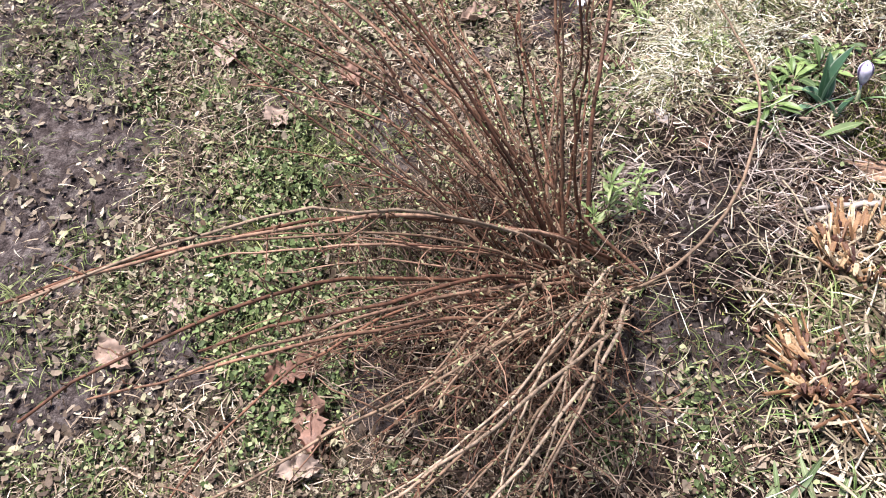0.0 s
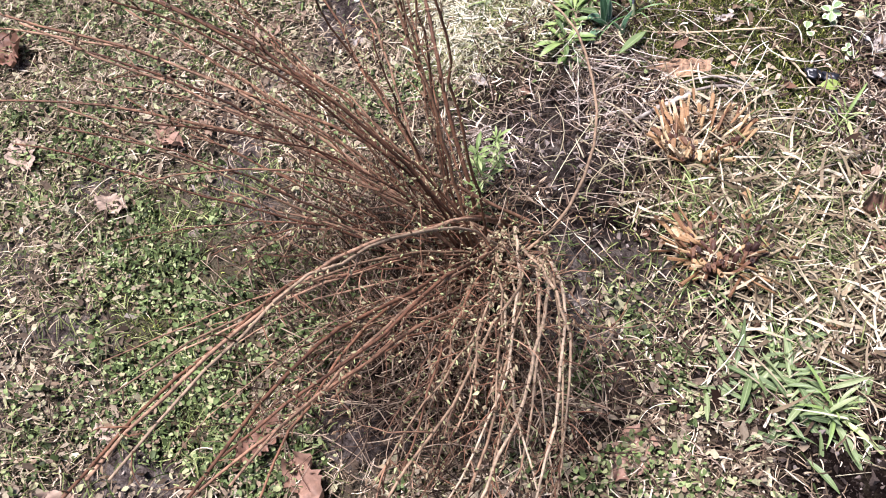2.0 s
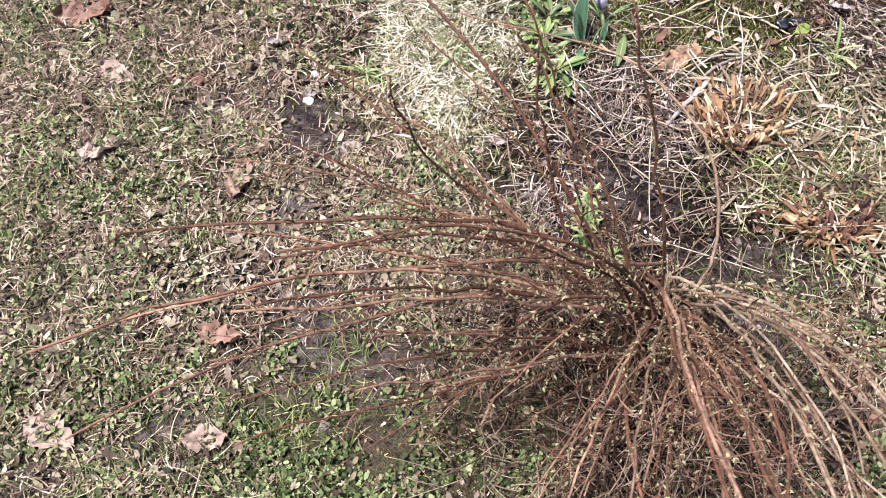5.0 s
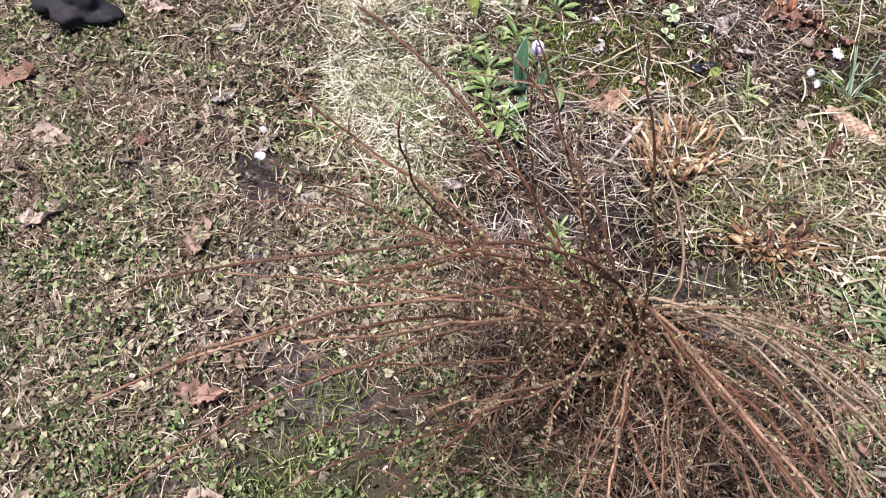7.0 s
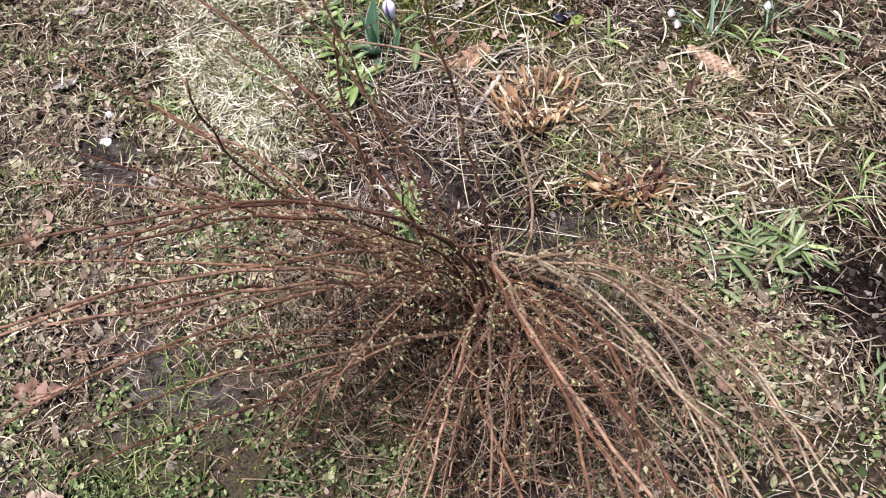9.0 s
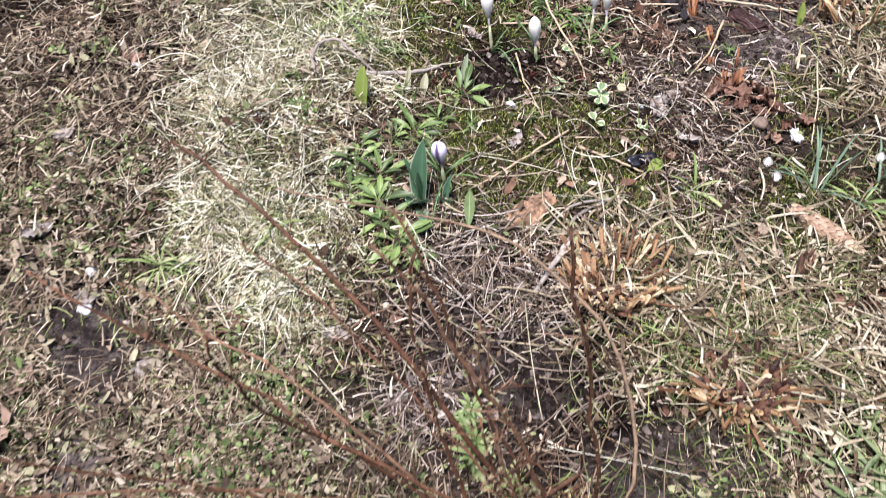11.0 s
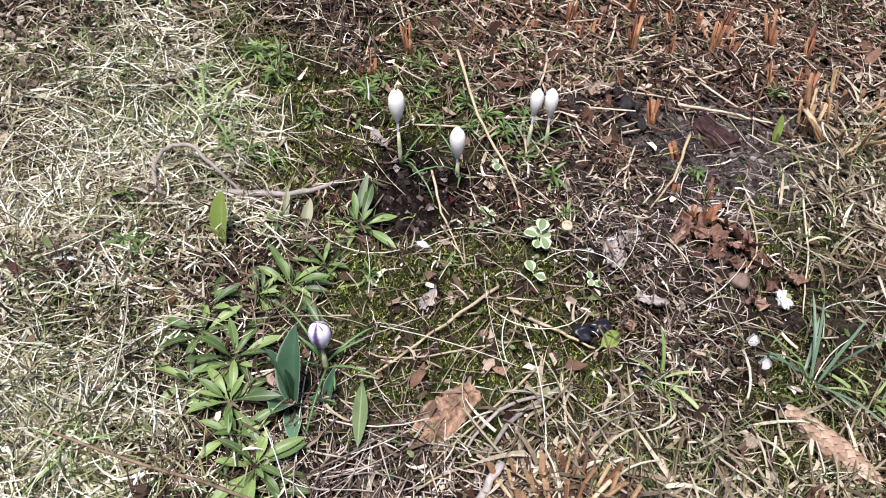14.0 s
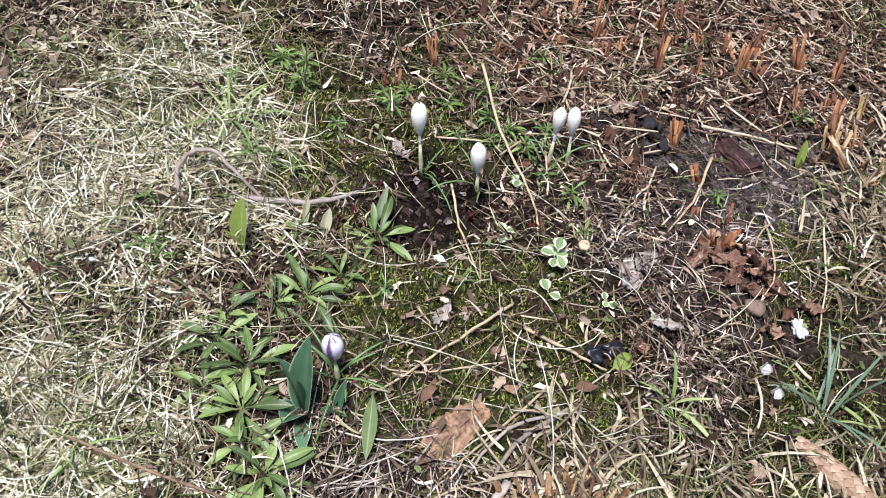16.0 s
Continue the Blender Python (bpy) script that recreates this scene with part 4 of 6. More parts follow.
HANGING = [(-0.393, 0.57, 337, 63, 0.761, 61, -26, 4, -14), (-0.418, 0.521, 370, 70, 0.593, 90, -9, 25, -54), (-0.383, 0.537, 352, 72, 0.621, 88, -43, 114, -4), (-0.443, 0.558, 338, 70, 0.615, 163, 2, -93, -41), (-0.39, 0.578, 339, 48, 0.70, 22, -16, 30, -23), (-0.387, 0.504, 310, 61, 0.80, 35, -1, 25, 8), (-0.408, 0.572, 351, 63, 0.70, 100, -43, -7, 1), (-0.43, 0.457, 296, 40, 0.66, 28, 30, 40, 0), (-0.40, 0.55, 345, 58, 0.66, 90, -38, 10, 0)]
ERECT = [(164, 49, 0.57, 15, 13), (194, 42, 0.69, 6, -3), (190, 64, 0.62, -5, -11), (216, 63, 0.45, -21, -1), (214, 51, 0.70, 15, -1), (216, 50, 0.68, 29, 6), (233, 61, 0.71, 40, 7),
         (259, 84, 0.63, 59, 10), (262, 78, 0.61, 58, 12), (237, 81, 0.79, 56, 10), (235, 79, 0.77, 55, 12), (240, 64, 0.73, 37, -4), (229, 65, 0.81, 61, 6), (177, 61, 0.51, -20, -4)]
ARCHING = [(299, 72, 0.87, 61, 13), (284, 61, 0.70, 56, 8), (312, 55, 0.72, 65, -31), (282, 54, 0.58, 60, 0)]
DROOPING = [(300, 54, 0.44, 66, 0), (327, 56, 0.62, 57, -19), (336, 37, 0.47, 47, -22), (354, 49, 0.45, 77, -17), (322, 48, 0.46, 63, -18), (336, 76, 0.57, 67, -20), (342, 76, 0.64, 69, -21),
            (334, 76, 0.64, 69, 3), (317, 44, 0.46, 62, 6), (319, 61, 0.52, 75, -2), (241, 53, 0.54, 103, 20), (330, 62, 0.50, 82, -10), (348, 60, 0.52, 84, -20), (338, 50, 0.50, 70, 8)]


def cane_path(base, az, rise, length, bend, sway, bend_more=0.0, sway_more=0.0, rings=18, wobble=0.0062):
    az, rise, bend, sway, bend_more, sway_more = (radians(v) for v in (az, rise, bend, sway, bend_more, sway_more))
    pts = [np.array(base, float)]
    kink = rng.normal(0, 1, (rings, 3)) * wobble
    for k in range(1, rings):
        f = (k - 0.5) / (rings - 1)
        e, a = rise - bend * f - bend_more * f * f, az + sway * f + sway_more * f * f
        q = pts[-1] + length / (rings - 1) * np.array([math.cos(e) * math.cos(a), math.cos(e) * math.sin(a), math.sin(e)]) + kink[k] * (0.5 if k > 1 else 0)
        q[2] = max(q[2], float(height(q[:1], q[1:2])[0]) + 0.006)
        pts.append(q)
    return np.array(pts)


def along(path, f):
    """Place and direction at fractions f of a path."""
    s = f * (len(path) - 1)
    i = np.minimum(s.astype(int), len(path) - 2)
    d = path[i + 1] - path[i]
    return path[i] + d * (s - i)[:, None], d / np.linalg.norm(d, axis=1, keepdims=True)


def side_twigs(path, count, length, spread, first=0.3):
    f = np.sort(uniform(count, first, 0.99))
    p, d = along(path, f)
    side = rng.normal(0, 1, (count, 3))
    side -= (side * d).sum(1, keepdims=True) * d
    side /= np.linalg.norm(side, axis=1, keepdims=True)
    way = d * np.cos(spread)[:, None] + side * np.sin(spread)[:, None]
    way[:, 2] += 0.15
    steps = uniform(count, *length) * (1.1 - 0.6 * f)
    out = [p]
    for k in range(4):
        way = way + rng.normal(0, 0.20, (count, 3)) + np.array([0, 0, -0.06 * k])
        way /= np.linalg.norm(way, axis=1, keepdims=True)
        q = out[-1] + way * (steps / 4)[:, None]
        q[:, 2] = np.maximum(q[:, 2], height(q[:, 0], q[:, 1]) + 0.003)
        out.append(q)
    return np.stack(out, 1)


def bud_mesh(name, places, ways, size):
    """Pointed buds and tiny unfolding leaves sitting on the wood."""
    n = len(places)
    side = np.cross(ways, rng.normal(0, 1, (n, 3)))
    side /= np.linalg.norm(side, axis=1, keepdims=True) + 1e-9
    out = ways * 0.6 + side * 0.8
    other = np.cross(ways, side)
    s = uniform(n, *size)[:, None]
    v = np.stack([places, places + out * s * 0.5 + other * s * 0.33, places + out * s * 1.25, places + out * s * 0.5 - other * s * 0.33, places + out * s * 0.55 + ways * s * 0.25], 1).reshape(-1, 3)
    tri = np.array([(0, 1, 4), (1, 2, 4), (2, 3, 4), (3, 0, 4), (0, 3, 1), (1, 3, 2)])
    return from_arrays(name, v, (np.arange(n)[:, None, None] * 5 + tri[None]).reshape(-1, 3), M_BUD, False)


def shrub():
    z = float(height(np.array([SHRUB[0]]), np.array([SHRUB[1]]))[0])
    ob = thing("shrub", Matrix.Translation((*SHRUB, z)), "leafless red-brown garden shrub with many thin arching canes", "shrub")
    back = Matrix.Translation((-SHRUB[0], -SHRUB[1], -z))

    def cane(az, rise, length, bend, sway, radius, twigs, twig_length, buds, bark, loose=0.055, more=(0.0, 0.0), foot=SHRUB, bud=(0.003, 0.0075)):
        a, r = rng.uniform(0, 2 * math.pi), loose * math.sqrt(rng.random())
        x, y = foot[0] + r * math.cos(a), foot[1] + r * math.sin(a)
        path = cane_path((x, y, float(height(np.array([x]), np.array([y]))[0]) - 0.01), az, rise, length, bend, sway, *more)
        v, f = tubes(path[None], np.array([radius]), 7, 0.58)
        c = part("cane", from_arrays("cane", v, f, bark), ob, back)
        tw = side_twigs(path, twigs, twig_length, uniform(twigs, 0.35, 1.35))
        for k in range(twigs):
            v, f = tubes(tw[k : k + 1], uniform(1, 0.0006, 0.0011), 5, 0.5)
            part("side_twig", from_arrays("side_twig", v, f, M_BARK), c)
        ends = tw.reshape(-1, 3)
        ways = np.repeat(tw[:, -1] - tw[:, 0], tw.shape[1], axis=0)
        ways /= np.linalg.norm(ways, axis=1, keepdims=True) + 1e-9
        p, d = along(path, np.sort(uniform(2 * buds, 0.15, 1.0)))
        tagged(part("new_growth", bud_mesh("new_growth", np.concatenate([p, ends]), np.concatenate([d, ways]), bud), c, label="brown buds breaking into tiny green leaves"), kind="stuff")

    # the one that bows over the hollow
    cane(39, 53, 0.813, 95, 374, 0.0030, 3, (0.03, 0.06), 12, M_OLDBARK, 0.004, (-21, -242), (-0.396, 0.495))
    for x, y, az, rise, length, bend, sway, *more in STANDING:
        cane(az, rise, length, bend, sway, 0.0042 if az == 170 else rng.uniform(0.0027, 0.0034), 11, (0.015, 0.08), 40, M_DARKBARK, 0.002, more, (x, y), (0.003, 0.006))
    for x, y, az, rise, length, bend, sway, *more in SWEEPING:
        cane(az, rise, length, bend, sway, rng.uniform(0.0030, 0.0036), 7, (0.03, 0.10), 30, M_BARK, 0.002, more, (x, y))
    for x, y, az, rise, length, bend, sway, *more in HANGING:
        cane(az, rise, length, bend, sway, rng.uniform(0.0026, 0.0034), 9, (0.03, 0.12), 36, M_OLDBARK if az > 325 else M_BARK, 0.002, more, (x, y))
    for a in ERECT:
        cane(*a, rng.uniform(0.0021, 0.0032), 9, (0.015, 0.09), 26, M_BARK, 0.018, foot=FAN)
    for a in ARCHING:
        cane(*a, rng.uniform(0.0024, 0.0034), 5, (0.03, 0.10), 24, M_OLDBARK if rng.random() < 0.4 else M_BARK, 0.025)
    for a in DROOPING:
        cane(*a, rng.uniform(0.0017, 0.0029), 12, (0.04, 0.15), 44, M_OLDBARK if a[0] > 325 else M_BARK, 0.055, bud=(0.003, 0.0085))
    for _ in range(19):
        cane(rng.normal(227, 16), rng.uniform(46, 74), rng.uniform(0.42, 0.68), rng.uniform(-5, 40), rng.normal(0, 8), rng.uniform(0.0016, 0.0026), 6, (0.015, 0.08), 20, M_BARK, 0.045, foot=FAN)
    for _ in range(12):
        cane(rng.uniform(235, 290), rng.uniform(38, 60), rng.uniform(0.35, 0.65), rng.uniform(45, 85), rng.normal(0, 12), rng.uniform(0.0015, 0.0024), 4, (0.03, 0.10), 18, M_BARK)
    for _ in range(34):
        cane(rng.uniform(225, 350), rng.uniform(10, 60), rng.uniform(0.16, 0.40), rng.uniform(25, 125), rng.normal(0, 45), rng.uniform(0.0009, 0.0017), 10, (0.03, 0.13), 28, M_OLDBARK if rng.random() < 0.4 else M_BARK, 0.09, bud=(0.0035, 0.009))
    for _ in range(12):
        cane(rng.uniform(228, 320), rng.uniform(8, 40), rng.uniform(0.25, 0.50), rng.uniform(-5, 60), rng.normal(0, 25), rng.uniform(0.0010, 0.0019), 7, (0.04, 0.13), 14, M_BARK, 0.09)
    for _ in range(5):
        cane(rng.uniform(60, 170), rng.uniform(15, 50), rng.uniform(0.10, 0.22), rng.uniform(20, 90), rng.normal(0, 25), rng.uniform(0.0009, 0.0016), 3, (0.02, 0.07), 4, M_OLDBARK)


shrub()
lying_stems("twig_tangle", 2100, lambda x, y: np.clip(spots(x, y, [(-0.30, 0.37, 0.14, 1.0), (-0.42, 0.34, 0.14, 1.0), (-0.56, 0.40, 0.10, 0.6), (-0.20, 0.45, 0.09, 0.6)]), 0, 1), (0.03, 0.13), (0.0005, 0.0012), M_TANGLE, "tangled fine dead twigs under the shrub", "twigs", (0.1, 1.2), 0.9, 0.05, 4, 5)


# ---- flowers ----
def petal_mesh(name, tall, radius, mat, half=74.0, rows=12, cols=9, tip=0.08):
    v = np.linspace(0, 1, rows)[:, None]
    u = np.linspace(-1, 1, cols)[None]
    r = radius * np.sin(np.pi * (0.08 + 0.76 * v**1.12)) ** 0.8 * (1 - 0.86 * v**12)
    wide = radians(half) * np.sin(np.pi * (0.16 + 0.70 * v)) ** 0.5
    a = u * wide
    z = tall * v * (1 - tip * u**2 * v**3)
    xyz = np.stack([r * np.cos(a), r * np.sin(a), z + 0 * a], -1)
    me = from_arrays(name, xyz.reshape(-1, 3), grid_faces(rows, cols), mat)
    return with_attribute(me, across=np.broadcast_to(u, (rows, cols)), along=np.broadcast_to(v, (rows, cols)))


CROCUS_LEAF = [leaf_mesh("crocus_leaf", s, 0.0032, M_NEEDLE, 0.5, a, 0.5, 0.35, rows=8, cols=5, stalk=0.02) for s, a in ((0.06, 0.9), (0.085, 1.3), (0.11, 1.9))]
OUTER_WHITE = petal_mesh("petal", 0.052, 0.0110, M_PETAL_WHITE)
INNER_WHITE = petal_mesh("petal", 0.050, 0.0100, M_PETAL_WHITE)
OUTER_LILAC = petal_mesh("petal", 0.043, 0.0124, M_PETAL_LILAC)
INNER_LILAC = petal_mesh("petal", 0.041, 0.0112, M_PETAL_LILAC)


def stem_mesh(name, points, radii, mat, sides=8):
    v, f = tubes(np.array(points, float)[None], np.array(radii, float)[None], sides)
    return from_arrays(name, v, f, mat)


def crocus(x, y, tall, lean, toward, outer, inner, label, size=1.0, leaves=4, group="crocuses", face=None):
    ob = thing("crocus", place(x, y, -0.003), label, "flower", group)
    top = Vector((math.sin(radians(lean)) * math.cos(radians(toward)), math.sin(radians(lean)) * math.sin(radians(toward)), math.cos(radians(lean)))) * tall
    way = [top * f + Vector((0, 0, -0.1 * tall * f * (1 - f))) for f in (0, 0.25, 0.5, 0.75, 1.0)]
    part("stem", stem_mesh("stem", way[1:], [0.0021, 0.0018, 0.0016, 0.0024], M_TUBE), ob, label="slender pale lilac flower tube")
    part("sheath", stem_mesh("sheath", [p + Vector((0.0004, 0, 0)) for p in way[:4]], [0.0030, 0.0036, 0.0032, 0.0020], M_SHEATH), ob, label="papery green-white sheath")
    tilt = Vector((0, 0, 1)).rotation_difference(top).to_matrix().to_4x4()
    spin = rng.uniform(0, 120) if face is None else face
    for k in range(6):
        m = Matrix.Translation(top) @ tilt @ pose(0, 0, -0.002, 0, rng.normal(0, 1.2), spin + 60 * k + rng.normal(0, 4)) @ Matrix.Scale(size, 4)
        part("petal", outer if k % 2 == 0 else inner, ob, m)
    for k in range(leaves):
        part("leaf", CROCUS_LEAF[k % 3], ob, pose(rng.normal(0, 0.003), rng.normal(0, 0.003), 0.002, 0, -rng.uniform(50, 82), rng.uniform(0, 360)))


for x, y, tall, lean, toward, size in ((-0.853, 1.360, 0.080, 15, 158, 1.0), (-0.766, 1.364, 0.045, 12, 160, 1.0), (-0.693, 1.468, 0.072, 10, 127, 0.86), (-0.667, 1.49, 0.068, 13, 147, 0.92)):
    crocus(x, y, tall, lean, toward, OUTER_WHITE, INNER_WHITE, "closed white crocus bud on a pale tube in bare soil", size)
crocus(-0.785, 0.980, 0.044, 12, 170, OUTER_LILAC, INNER_LILAC, "closed lilac crocus bud with dark purple feathering", 1.0, 9, face=-82)


def tulip(x, y, blades_in, label):
    ob = thing("tulip", place(x, y, -0.004, 0, *LEAN), label, "plant", "tulip shoots")
    for length, width, az, rise, fold, arch in blades_in:
        part("leaf", leaf_mesh("tulip_leaf", length, width, M_TULIP, fold, arch, 0.42, 0.75, 0.03, 0.1, 12, 7, 0.03), ob, pose(0, 0, 0, 0, -rise, az))


tulip(-0.80, 0.928, [(0.122, 0.041, 80, 83, 0.6, 0.10), (0.098, 0.035, 190, 80, 0.6, 0.12), (0.080, 0.018, 290, 84, 0.9, 0.05), (0.050, 0.046, 265, 62, 0.5, 0.7), (0.06, 0.022, 300, 25, 0.3, 0.4)], "blue-green tulip shoot with broad upright pale-edged leaves")
tulip(-0.765, 0.945, [(0.056, 0.019, 80, 76, 0.8, 0.2), (0.045, 0.016, 250, 66, 0.8, 0.3), (0.03, 0.012, 330, 60, 0.7, 0.3)], "small blue-green tulip shoot beside the lilac crocus")
flat = thing("flat_leaf", place(-0.742, 0.985, 0.006), "single flat green leaf lying on the litter", "leaf")
part("leaf", leaf_mesh("flat_leaf", 0.085, 0.018, M_LIMP, 0.3, 0.2, 0.5, 0.8, 0.04, 0.1, 11, 5, 0.04), flat, pose(0, 0, 0.004, 0, -8, 292))
for x, y, tall, wide, az in ((-0.995, 1.100, 0.088, 0.031, 75), (-0.325, 1.735, 0.055, 0.016, 100)):
    ob = thing("bulb_sprout", place(x, y, -0.004, 0, *LEAN), "yellow-green folded bulb sprout standing in dead grass", "plant", "bulb sprouts")
    part("leaf", leaf_mesh("sprout_leaf", tall, wide, M_SPROUT, 0.45, 0.12, 0.5, 0.55, 0.02, 0.2, 12, 7, 0.02), ob, pose(0, 0, 0, 0, -84, az))
    part("leaf", leaf_mesh("sprout_leaf", tall * 0.6, wide * 0.5, M_SPROUT, 0.8, 0.3, 0.4, 0.7, 0.02, 0.2, 10, 7, 0.02), ob, pose(0.004, 0, 0, 0, -76, az + 150))

ROSETTE_LEAF = [leaf_mesh("rosette_leaf", s, w, M_ROSETTE, 0.25, a, 0.6, 0.9, 0.04, t) for s, w, a, t in ((0.068, 0.0135, 0.8, 0.3), (0.056, 0.012, 1.1, -0.3), (0.042, 0.010, 0.6, 0.2), (0.078, 0.0145, 1.2, 0.25))]
SMALL_LEAF = [leaf_mesh("small_leaf", s, w, M_DARKLEAF, 0.3, a, 0.55, 0.9, 0.05, t, 7, 3) for s, w, a, t in ((0.030, 0.0048, 0.8, 0.3), (0.024, 0.0042, 1.1, -0.3), (0.018, 0.0036, 0.6, 0.2))]


def rosette(x, y, leaves, meshes, size, label, rise=(8, 75), layers=1, step=0.0, loose=0.0, category="plant", group="leafy rosettes", name="rosette"):
    ob = thing(name, place(x, y, 0.001), label, category, group)
    for layer in range(layers):
        for k in range(leaves):
            f = k / max(leaves - 1, 1)
            m = pose(rng.normal(0, 1) * loose, rng.normal(0, 1) * loose, 0.002 + layer * step + 0.006 * f, rng.normal(0, 10 + 900 * loose), -(rise[0] + (rise[1] - rise[0]) * f + rng.normal(0, 7)), 137.5 * k + 50 * layer + rng.normal(0, 12 + 3000 * loose))
            part("leaf", meshes[int(rng.integers(len(meshes)))], ob, m @ Matrix.Scale(size * (1 - 0.35 * f) * rng.uniform(0.6, 1.2), 4))
    return ob


for x, y, n, s in ((-0.85, 1.205, 13, 1.05), (-0.88, 1.073, 15, 1.0), (-0.862, 1.125, 9, 0.8), (-0.936, 0.962, 15, 1.0), (-0.946, 0.995, 10, 0.85), (-0.885, 0.945, 17, 1.1), (-0.86, 0.895, 16, 1.05), (-0.80, 0.845, 18, 1.1), (-0.835, 0.865, 12, 0.9), (-0.946, 1.156, 9, 0.75), (-0.905, 1.04, 11, 0.85), (-0.915, 0.90, 10, 0.85), (-0.77, 0.83, 10, 0.8)):
    rosette(x, y, n + 4, ROSETTE_LEAF, 1.0 * s, "bright green rosette of narrow pointed leaves", rise=(12, 68), loose=0.0015)
TUFTS_FAR = [(-1.136, 1.43, 12, 1.2), (-1.10, 1.44, 11, 1.1), (-1.088, 1.405, 11, 1.1), (-0.95, 1.437, 11, 1.1), (-0.945, 1.487, 10, 1.0), (-0.97, 1.46, 9, 0.9), (-0.811, 1.518, 11, 1.1), (-0.773, 1.499, 11, 1.1), (-0.737, 1.479, 11, 1.1), (-0.79, 1.47, 9, 0.9), (-0.72, 1.52, 10, 1.0), (-1.042, 1.247, 9, 0.9), (-1.01, 1.255, 9, 0.9), (-1.074, 1.239, 8, 0.8), (-0.642, 1.425, 10, 1.0), (-0.441, 1.556, 9, 0.9)]
TUFTS_NEAR = [(-0.841, 1.453, 9, 0.9), (-1.085, 1.026, 9, 0.9), (-0.348, 1.83, 8, 0.9), (-0.839, 1.56, 9, 1.0), (-0.785, 1.685, 8, 1.0), (-0.60, 1.37, 8, 0.9), (-1.13, 1.09, 8, 0.8), (-0.72, 1.2, 7, 0.7), (-0.80, 1.13, 7, 0.7), (-1.18, 1.36, 9, 1.0), (-0.88, 1.50, 9, 1.0), (-1.0, 1.36, 8, 0.9), (-0.91, 1.56, 9, 1.0), (-0.69, 1.44, 8, 0.9), (-1.06, 1.02, 8, 0.9)]
for x, y, n, s in TUFTS_FAR + TUFTS_NEAR:
    rosette(x, y, int(1.3 * n), SMALL_LEAF, 1.2 * s, "small green seedling tuft with pointed leaves in the bed", (10, 60), 2, 0.012, group="seedling tufts", name="seedling_tuft")

BLADE_LEAF = [leaf_mesh("broad_blade", s, w, M_BLADE, 0.35, a, 0.45, 0.5, 0.02, t, 10, 3, 0.02) for s, w, a, t in ((0.13, 0.010, 1.2, 0.4), (0.10, 0.008, 1.6, -0.3), (0.16, 0.013, 1.0, 0.6))]
THIN_LEAF = [leaf_mesh("thin_blade", s, w, M_BLADE, 0.3, a, 0.4, 0.4, 0.0, t, 8, 3, 0.02) for s, w, a, t in ((0.10, 0.004, 1.2, 0.4), (0.08, 0.003, 1.6, -0.3), (0.12, 0.004, 1.9, 0.6))]
for x, y, n, s, kind in ((0.10, 1.02, 16, 0.9, 1), (-0.40, 1.15, 18, 0.8, 1), (-0.36, 0.845, 14, 0.7, 1),
                         (-1.135, 1.285, 16, 1.2, 1), (-1.12, 1.30, 12, 1.0, 1), (-1.10, 0.65, 22, 0.9, 1), (-1.075, 0.665, 14, 0.7, 1), (-0.41, 1.17, 10, 0.6, 0), (-0.15, 1.26, 14, 0.7, 0), (0.06, 0.92, 14, 0.9, 1), (-0.98, 0.78, 10, 0.7, 1), (-0.40, 0.862, 12, 0.6, 1), (-0.30, 0.872, 10, 0.5, 1), (-0.205, 0.775, 14, 0.7, 1), (-0.18, 0.86, 12, 0.6, 1), (-0.115, 0.82, 14, 0.7, 1), (-0.33, 0.80, 12, 0.5, 1), (-0.235, 0.745, 12, 0.6, 1), (0.02, 1.08, 14, 0.8, 1), (-0.05, 1.02, 12, 0.7, 1), (0.02, 0.81, 16, 0.5, 0)):
    rosette(x, y, n, THIN_LEAF if kind else BLADE_LEAF, s, "tuft of thin green grass blades" if kind else "clump of broad light green grassy leaves", (25, 80), group="grass tufts", name="grass_tuft", category="grass")
LIMP = [leaf_mesh("limp_leaf", s, w, M_LIMP, 0.3, a, 0.5, 0.7, 0.06, t, 11, 5, 0.04) for s, w, a, t in ((0.10, 0.015, 0.5, 0.3), (0.085, 0.013, 0.8, -0.4), (0.115, 0.015, 0.3, 0.6), (0.065, 0.011, 0.6, 0.2))]
for x, y, n, s in ((-0.085, 0.715, 34, 0.8), (-0.02, 0.77, 34, 0.85), (-0.05, 0.80, 30, 0.8), (0.03, 0.80, 30, 0.8), (-0.06, 0.745, 32, 0.75), (0.0, 1.32, 12, 0.9), (0.19, 0.62, 12, 0.9), (0.12, 1.0, 10, 0.8)):
    rosette(x, y, n, LIMP, s, "limp clump of grey-green lance-shaped leaves on soil", (-4, 34), loose=0.022, group="limp clumps", name="limp_clump")
FEATHER = [leaf_mesh("feather_leaf", s, w, M_BLADE, 0.3, a, 0.55, 0.9, 0.05, t, 7, 3) for s, w, a, t in ((0.034, 0.006, 0.6, 0.2), (0.026, 0.005, 0.9, -0.2), (0.020, 0.004, 0.4, 0.1))]
for x, y, size in ((-0.555, 0.555, 1.3), (-0.49, 0.525, 1.1), (-0.58, 0.60, 1.0)):
    rosette(x, y, 14, FEATHER, size, "feathery pale green seedling at the foot of the shrub", (15, 75), 5, 0.02, group="feathery seedlings", name="feathery_seedling")

